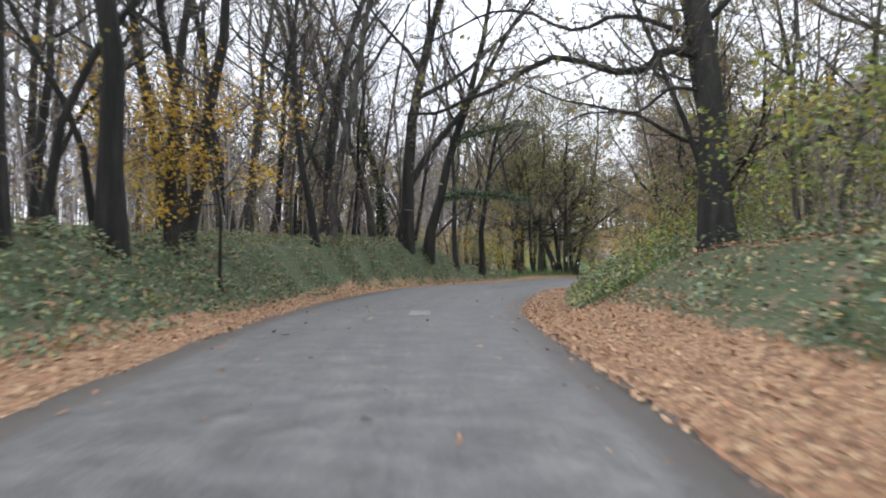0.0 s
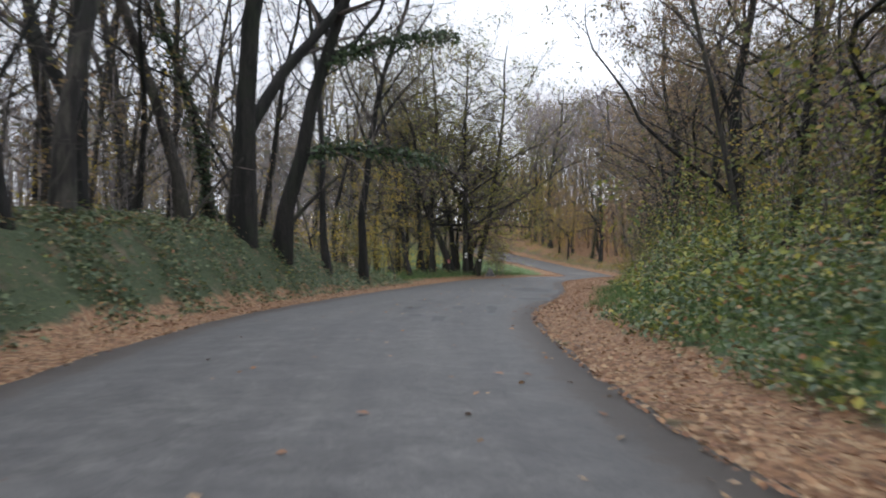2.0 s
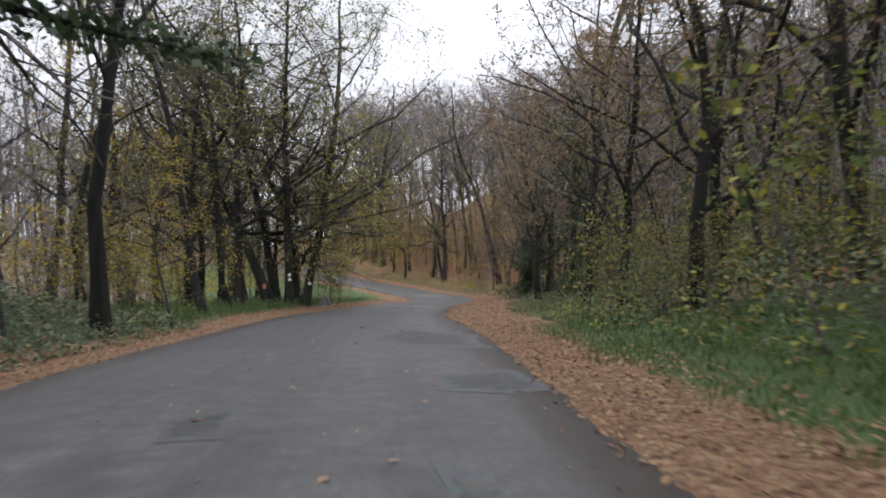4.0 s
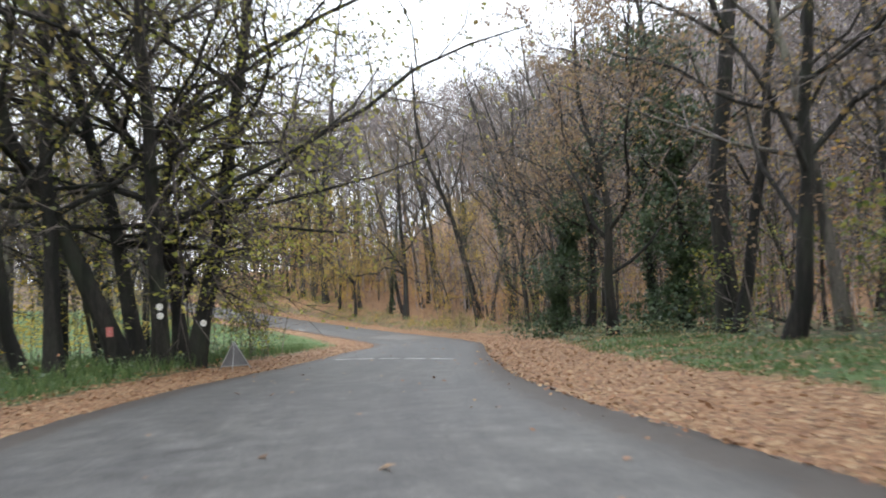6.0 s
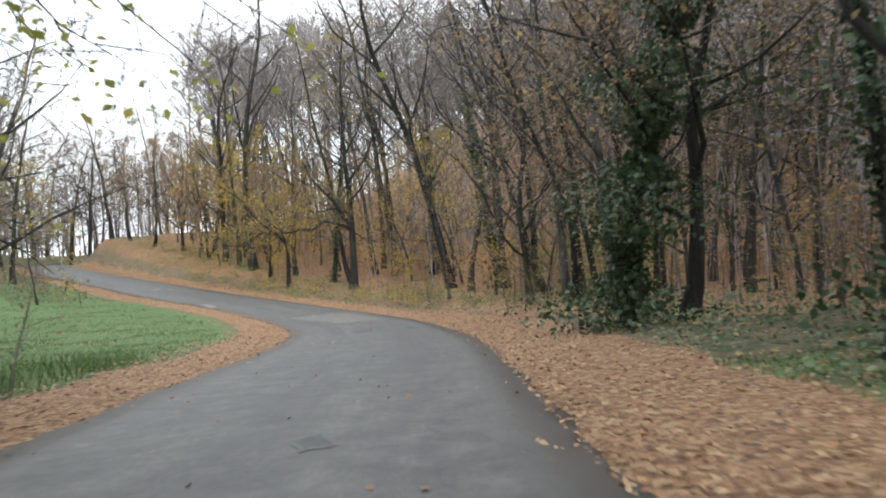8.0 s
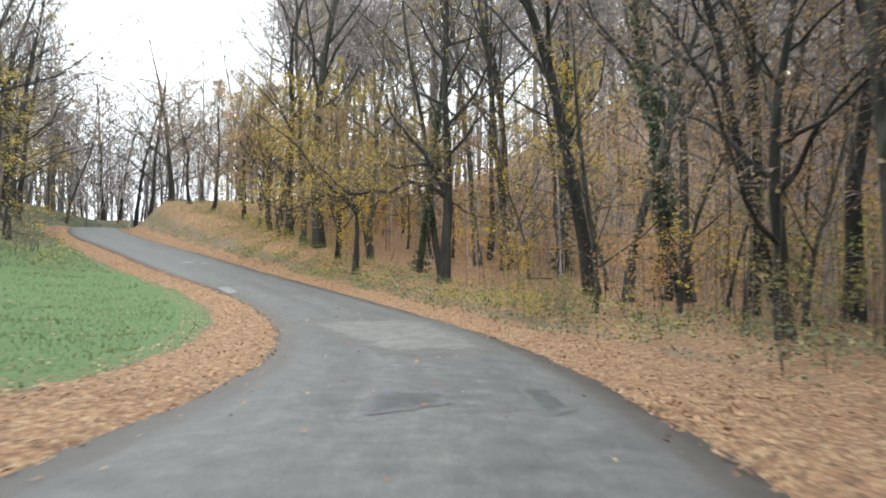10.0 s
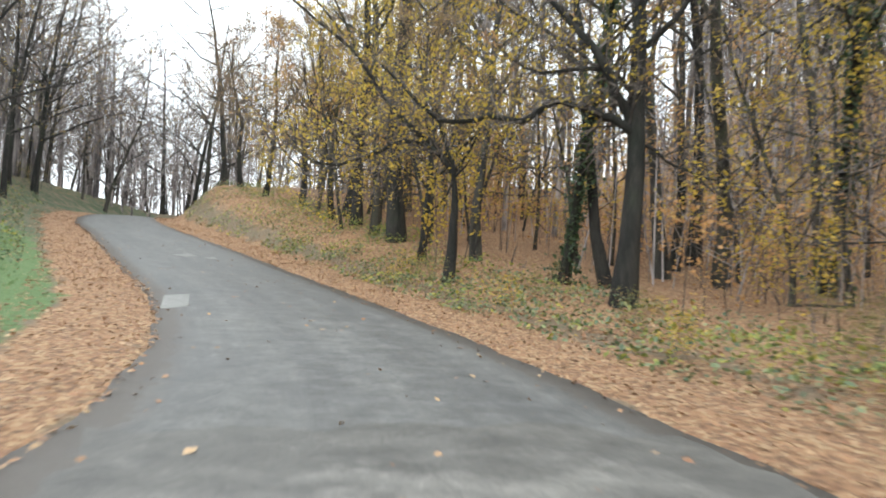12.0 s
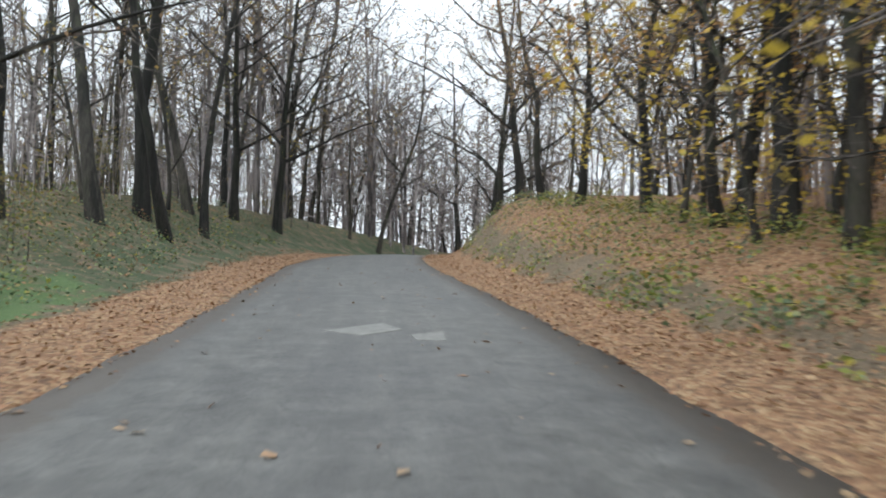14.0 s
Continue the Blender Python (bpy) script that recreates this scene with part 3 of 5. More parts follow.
def tree_mesh(seed, tall, r, spec, leaves, leaf_size, lean=0.04, stems=1, ivy=0.0, extra=(), ivy_limb=False, split=False, crooked=(), mantle=0.16):
    """The meshes of one tree. extra: limbs as (height, azimuth and rise in degrees, length, radius); crooked: (height, heading, radius, turns)."""
    rng = np.random.default_rng(seed)
    wood, twig, tips = ([0], []), ([0], []), dict(rods=[], ends=[])
    sides = spec["sides"]
    for s in range(stems):
        a = 2 * math.pi * s / stems + rng.uniform(0, 1)
        off = 0.0 if stems == 1 else 0.25 + 0.11 * stems
        start = (off * math.cos(a), off * math.sin(a), -0.3)
        out = lean if stems == 1 else 0.13
        grow(rng, start, (out * math.cos(a), out * math.sin(a), 1), tall * rng.uniform(0.88, 1.05), r * rng.uniform(0.8, 1.15), 0, spec, wood, twig, tips)
    ivy_places = []
    for h, az, rise, ln, rr in extra:
        axis = wood[0][1].reshape(-1, sides[0], 3).mean(1)
        p = np.array([np.interp(h, axis[:, 2], axis[:, k]) for k in range(3)])
        e, z = radians(rise), radians(az)
        mark = len(wood[0])
        grow(rng, p, (math.cos(z) * math.cos(e), math.sin(z) * math.cos(e), math.sin(e)), ln, rr, 1, spec_of(spec, lift=(0, -0.03, 0.02, 0.0), kids=(0, 14, 8), wander=(0, 0.2, 0.24, 0.28)), wood, twig, tips)
        if ivy_limb:
            ring = wood[0][mark].reshape(-1, sides[1], 3).mean(1)
            f = rng.uniform(0.2, len(ring) - 1.01, 900)
            i = f.astype(int)
            ivy_places.append(ring[i] + (ring[i + 1] - ring[i]) * (f - i)[:, None] + rng.normal(size=(900, 3)) * (0.2, 0.2, 0.16))
    for h, az, rr, turns in crooked:
        axis = wood[0][1].reshape(-1, sides[0], 3).mean(1)
        winding(rng, [np.interp(h, axis[:, 2], axis[:, k]) for k in range(3)], turns, rr, az, spec, wood, twig, tips)
    a, b, r3 = (np.array(c) for c in zip(*tips["rods"]))
    rv, rf = ribbons(a, b, r3 * 1.15, r3 * 0.5, rng) if spec["sides"][0] < 9 else rods(a, b, r3, r3 * 0.45)
    if split:
        made, at, thick = {}, 0, (spec["segments"][0] + 1) * sides[0]
        for v, f in zip(wood[0][1:], wood[1]):
            made[("trunk" if len(v) == thick else "limb") + "." + str(len(made))] = (v, f - at)
            at += len(v)
        made["crown"] = (np.concatenate(twig[0][1:] + [rv]), np.concatenate(twig[1] + [rf + twig[0][0]]))
    else:
        made = {"trunk": (np.concatenate(wood[0][1:]), np.concatenate(wood[1])),
                "crown": (np.concatenate(twig[0][1:] + [rv]), np.concatenate(twig[1] + [rf + twig[0][0]]))}
    if leaves:
        pool = np.concatenate(tips["ends"] + [b])
        pick = pool[rng.integers(0, len(pool), leaves)] + rng.normal(size=(leaves, 3)) * 0.16 * leaf_size / 0.14
        made["foliage"] = leaf_quads(pick, leaf_size, rng, 0.15)
    if ivy:
        n = 2200 if mantle < 0.3 else 13000
        axis = wood[0][1].reshape(-1, sides[0], 3)
        f = rng.uniform(0, ivy, n) * (len(axis) - 1)
        i = f.astype(int)
        k = rng.integers(0, sides[0], n)
        ring = axis[i, k] + (axis[i + 1, k] - axis[i, k]) * (f - i)[:, None]
        ivy_places.append(ring + rng.normal(size=(n, 3)) * (mantle, mantle, 0.12) * (1 + 0.8 * np.sin(ring[:, 2:] * 1.9 + 1.0)))
    if ivy_places:
        made["ivy"] = leaf_quads(np.concatenate(ivy_places), 0.17, rng)
    return made


def build_tree(name, seed, bark, leaf, label, category="tree", **kw):
    root = tagged(new(name), label, category)
    mats = dict(trunk=bark, limb=bark, crown=HAZED_TWIG if kw["spec"] is FAR_FOREST else TWIG, foliage=leaf, ivy=IVY)
    for key, (v, f) in tree_mesh(seed, **kw).items():
        key = key.split(".")[0]
        ob = mesh_object(key, v, f, mats[key], root)
        if key in ("trunk", "limb"):
            ob.data.polygons.foreach_set("use_smooth", [True] * len(ob.data.polygons))
        else:
            ob["kind"] = "stuff"
        if key == "foliage":
            ob["label"] = "sparse autumn leaves"
        if key == "ivy":
            ob["label"] = "dark green ivy leaves"
    return root


KINDS = {}


def kind_of_tree(key, *args, **kw):
    KINDS[key] = (args, kw, [])


BARE_LABEL = "tall bare dark-trunked forest tree with thin twiggy crown"
for key, seed, bark, leaf, kw in (
        ("bare_a", 11, BARK, LEAF_OLIVE, dict(tall=21, r=0.25, leaves=160)),
        ("bare_b", 12, BARK, LEAF_OLIVE, dict(tall=19, r=0.2, leaves=240, lean=0.12)),
        ("bare_c", 13, BARK_GREY, LEAF_BROWN, dict(tall=20, r=0.18, leaves=260, lean=0.07)),
        ("bare_d", 14, BARK, LEAF_OLIVE, dict(tall=14, r=0.10, leaves=200, lean=0.15)),
        ("bare_e", 15, BARK, LEAF_YELLOW, dict(tall=18, r=0.17, leaves=260, lean=0.1))):
    kind_of_tree(key, "bare_tree", seed, bark, leaf, BARE_LABEL, spec=FOREST, leaf_size=0.11, **kw)
    # far copies take paler bark and twigs, which paints the haze between the trees
    kind_of_tree("far_" + key, "bare_tree", seed + 40, BARK_GREY if seed % 2 else BARK_HAZED, leaf, BARE_LABEL, spec=FAR_FOREST, leaf_size=0.14, **kw)
kind_of_tree("oak_limb", "bare_oak", 31, BARK, LEAF_OLIVE, "big dark oak with long crooked limbs reaching over the road", tall=19, r=0.34, spec=spec_of(FOREST, first=0.4), leaves=1400, leaf_size=0.12,
             crooked=((4.4, 178, 0.13, ((0.8, 0.15), (1.5, -0.25), (2.3, -0.2), (3.4, 0.05), (4.6, -0.5), (5.8, -1.1), (6.8, -1.2))), (4.6, 165, 0.08, ((0.7, 0.5), (1.8, 0.9), (3.0, 0.7), (4.4, 1.2), (5.8, 0.8), (7.0, 0.2))),
                      (5.6, 195, 0.08, ((0.8, 0.6), (2.0, 0.9), (3.2, 1.5), (4.6, 1.4), (6.0, 1.0))), (3.6, 190, 0.05, ((0.9, 0.1), (1.8, -0.5), (2.8, -0.5), (3.8, -1.0))), (6.8, 175, 0.09, ((1.0, 0.8), (2.2, 1.7), (3.6, 1.8), (5.2, 2.3))),
                      (5.2, 15, 0.09, ((0.8, 0.7), (1.9, 1.2), (3.1, 1.1), (4.2, 1.6)))), split=True)
kind_of_tree("ivy_limb", "ivy_limbed_tree", 32, BARK, LEAF_OLIVE, "thick mossy trunk with an ivy-covered limb reaching out", tall=20, r=0.33, spec=FOREST, leaves=160, leaf_size=0.14,
             extra=((3.4, -14, 30, 5.6, 0.12), (6.5, 10, 25, 5, 0.1)), ivy_limb=True, split=True)
kind_of_tree("forked", "forked_tree", 33, BARK, LEAF_OLIVE, "thick mossy forked forest tree without leaves", tall=20, r=0.27, spec=FOREST, leaves=120, leaf_size=0.14, stems=1,
             extra=((2.6, 20, 66, 13, 0.2),), split=True)
kind_of_tree("yellow_oak", "yellow_oak", 34, BARK, LEAF_YELLOW, "dark oak with long winding limbs and sparse yellow leaves", tall=17, r=0.29, spec=spec_of(FOREST, first=0.42), leaves=4200, leaf_size=0.1,
             crooked=((3.9, 166, 0.13, ((0.35, 0.35), (1.0, 0.55), (1.8, 0.75), (2.6, 0.3), (3.4, 0.35), (4.3, 0.15), (5.0, 0.5), (5.9, 1.4))),
                      (4.1, 160, 0.15, ((0.5, 0.8), (1.0, 1.7), (1.7, 2.6), (2.4, 3.4), (3.0, 4.6))), (4.9, 172, 0.09, ((0.5, 0.5), (1.3, 0.6), (2.3, 0.4), (3.2, 0.9))),
                      (3.9, -14, 0.05, ((0.7, -0.4), (1.6, -0.8), (2.4, -0.9))), (6.0, -20, 0.09, ((0.8, 0.7), (1.5, 1.8), (2.5, 2.4)))), split=True)
kind_of_tree("broken_oak", "crooked_oak", 36, BARK, LEAF_YELLOW, "short crooked oak with a knotted top and drooping limbs", tall=4.2, r=0.19, lean=0.09, spec=spec_of(FOREST, kids=(2, 5, 4), first=0.8, ratio=(0.4, 0.5, 0.55)), leaves=3600, leaf_size=0.1,
             crooked=((3.2, 166, 0.12, ((0.6, 0.8), (1.2, 1.2), (1.9, 1.9), (2.9, 3.3), (4.2, 4.3), (5.2, 5.0))), (3.2, 172, 0.085, ((0.7, 0.75), (1.5, 0.9), (2.4, 0.45), (3.3, 0.1), (4.2, 0.2), (4.8, 0.9))),
                      (3.3, 150, 0.07, ((0.4, 1.2), (1.0, 2.4), (1.3, 3.6))), (3.2, 20, 0.06, ((0.5, 0.8), (0.9, 1.9), (1.6, 2.8)))), split=True)
for key, name, seed, bark, leaf, label, kw in (
        ("yellow_a", "autumn_tree", 21, BARK, LEAF_YELLOW, "dark-trunked oak with spreading limbs and sparse yellow leaves", dict(tall=14, r=0.22, leaves=3200)),
        ("yellow_b", "autumn_tree", 22, BARK_GREY, LEAF_YELLOW, "young maple with thin yellow autumn leaves", dict(tall=10, r=0.1, leaves=2900)),
        ("orange_a", "autumn_tree", 23, BARK_GREY, LEAF_ORANGE, "young beech with orange-brown autumn leaves", dict(tall=9, r=0.09, leaves=2300)),
        ("brown_a", "autumn_tree", 24, BARK, LEAF_BROWN, "oak with dense brown twigs and withered leaves", dict(tall=15, r=0.2, leaves=2000)),
        ("olive_a", "autumn_tree", 25, BARK, LEAF_OLIVE, "oak with spreading dark limbs and olive-yellow leaves", dict(tall=14, r=0.2, leaves=3200))):
    kind_of_tree(key, name, seed, bark, leaf, label, spec=FAR_SPREADING, leaf_size=0.105, **kw)
THICK = dict(wander=(0.14, 0.2, 0.26, 0.28), lift=(0.02, 0.05, 0.0, 0.0), kids=(11, 11, 7), first=0.2, angle=((35, 72), (35, 75), (30, 70)), ratio=(0.68, 0.46, 0.5),
             thin=0.009, segments=(9, 9, 4, 1), sides=(8, 5, 3, 3))
kind_of_tree("olive_thick", "autumn_tree", 71, BARK, LEAF_OLIVE, "oak with drooping dark limbs thick with olive and brown leaves", tall=11.5, r=0.19, leaves=13000, leaf_size=0.082, spec=spec_of(THICK, first=0.14))
kind_of_tree("brown_thick", "autumn_tree", 72, BARK, LEAF_BROWN, "wide oak with drooping limbs, fine twigs and brown leaves", tall=12.5, r=0.22, leaves=7000, leaf_size=0.09, spec=spec_of(THICK, kids=(11, 12, 9)))
kind_of_tree("gold", "golden_sapling", 35, BARK, LEAF_GOLD, "slender sapling with bright golden leaves", "sapling", tall=5.2, r=0.045, spec=spec_of(SAPLING, kids=(11, 6, 3), first=0.5, angle=((70, 95), (30, 60), (30, 60)), ratio=(0.5, 0.5, 0.5), lift=(0.02, 0.0, 0.0, 0.0)), leaves=3800, leaf_size=0.1, split=True,
             crooked=((3.3, 5, 0.03, ((0.6, 0.25), (1.3, 0.2), (2.1, -0.2))), (3.9, -25, 0.03, ((0.7, 0.3), (1.6, 0.2), (2.4, -0.2))), (4.3, 20, 0.025, ((0.6, 0.3), (1.3, 0.3), (2.0, 0.0))), (3.6, -60, 0.03, ((0.7, 0.2), (1.5, 0.0), (2.2, -0.4))), (3.8, 175, 0.025, ((0.6, 0.2), (1.3, 0.1)))))
for key, seed, leaf, tall in (("young_a", 61, LEAF_OLIVE, 11), ("young_b", 62, LEAF_BROWN, 9), ("young_c", 63, LEAF_YELLOW, 12)):
    kind_of_tree(key, "young_tree", seed, BARK_GREY, leaf, "slender young tree with fine bare twigs from low down", tall=tall, r=0.075, leaf_size=0.11, leaves=380,
                 spec=spec_of(FAR_FOREST, kids=(15, 6, 4), first=0.14, ratio=(0.34, 0.5, 0.55), thin=0.009), lean=0.12)
kind_of_tree("ivy_a", "ivy_clad_tree", 26, BARK, LEAF_OLIVE, "tree with its trunk clad in dark green ivy", tall=19, r=0.23, spec=FOREST, leaves=150, leaf_size=0.14, ivy=0.62)
kind_of_tree("ivy_thick", "ivy_clad_tree", 37, BARK, LEAF_BROWN, "tree smothered in a thick dark mantle of ivy", tall=15, r=0.24, spec=FOREST, leaves=600, leaf_size=0.12, ivy=0.75, mantle=0.7)
kind_of_tree("clump", "multi_stemmed_tree", 27, BARK, LEAF_LIME, "clump of dark stems with spreading twiggy crown and olive leaves", tall=17, r=0.235, spec=spec_of(SPREADING, kids=(16, 10, 8), thin=0.012), leaves=34000, leaf_size=0.115, stems=5,
             extra=((1.6, -75, 35, 5.5, 0.1), (2.4, -110, 30, 5, 0.09), (3.2, -100, 30, 4.0, 0.09), (3.6, 100, 38, 3.8, 0.09), (4.8, -85, 38, 5.0, 0.1), (5.6, -20, 58, 5.5, 0.1), (5.8, -120, 35, 5.5, 0.1), (6.6, -60, 48, 6.0, 0.1), (7.4, 10, 55, 6.0, 0.1)),
             crooked=((2.2, -8, 0.1, ((0.7, 0.7), (1.6, 1.3), (2.6, 1.5), (3.8, 1.4), (4.8, 1.3))), (3.2, -25, 0.08, ((0.8, 0.8), (1.8, 1.2), (3.0, 1.9), (4.3, 2.0))), (4.5, 10, 0.1, ((0.9, 1.0), (2.0, 1.7), (3.3, 1.9), (4.8, 2.3))),
                      (5.8, -12, 0.1, ((0.9, 1.1), (2.0, 2.2), (3.4, 2.7), (5.0, 3.6))), (2.0, -40, 0.06, ((0.6, 0.3), (1.4, 0.1), (2.2, -0.4))), (3.6, -70, 0.08, ((0.8, 0.9), (1.9, 1.3), (3.2, 1.4), (4.2, 1.9)))), split=True)
kind_of_tree("pair", "twin_stemmed_tree", 28, BARK, LEAF_OLIVE, "twin-stemmed tall dark tree with thin crown", tall=17, r=0.19, spec=spec_of(SPREADING, kids=(16, 9, 7), thin=0.012), leaves=7000, leaf_size=0.16, stems=2)
for key, seed, leaf, label in (("shrub_olive", 51, LEAF_OLIVE, "leggy shrub with olive autumn leaves"), ("shrub_green", 52, SHRUB, "green leafy shrub at the forest edge"),
                               ("shrub_yellow", 53, LEAF_YELLOW, "thin sapling shrub with yellow leaves"), ("shrub_orange", 54, LEAF_ORANGE, "beech sapling with orange leaves"),
                               ("shrub_bare", 55, LEAF_BROWN, "thicket of thin brown stems with few leaves")):
    kind_of_tree(key, "shrub", seed, TWIG, leaf, label, "shrub", tall=3.6, r=0.022, spec=SAPLING, leaves=130 if key == "shrub_bare" else 520, leaf_size=0.13, stems=4)


def plant(key, x, y, turn=0.0, size=1.0, tilt=0.0, sink=0.05):
    args, kw, made = KINDS[key]
    m = pose(x, y, ground_z(x, y) - sink, tilt, 0, turn)
    if not made:
        made.append(build_tree(*args, **kw))
        made[0].matrix_basis = m @ Matrix.Diagonal((size, size, size, 1))
        return made[0]
    ob = copy_thing(made[0], m)
    ob.scale = (size,) * 3
    return ob


rng = np.random.default_rng(5)
PLANTED = []


def stand(key, x, y, **kw):
    PLANTED.append((x, y))
    return plant(key, x, y, **kw)


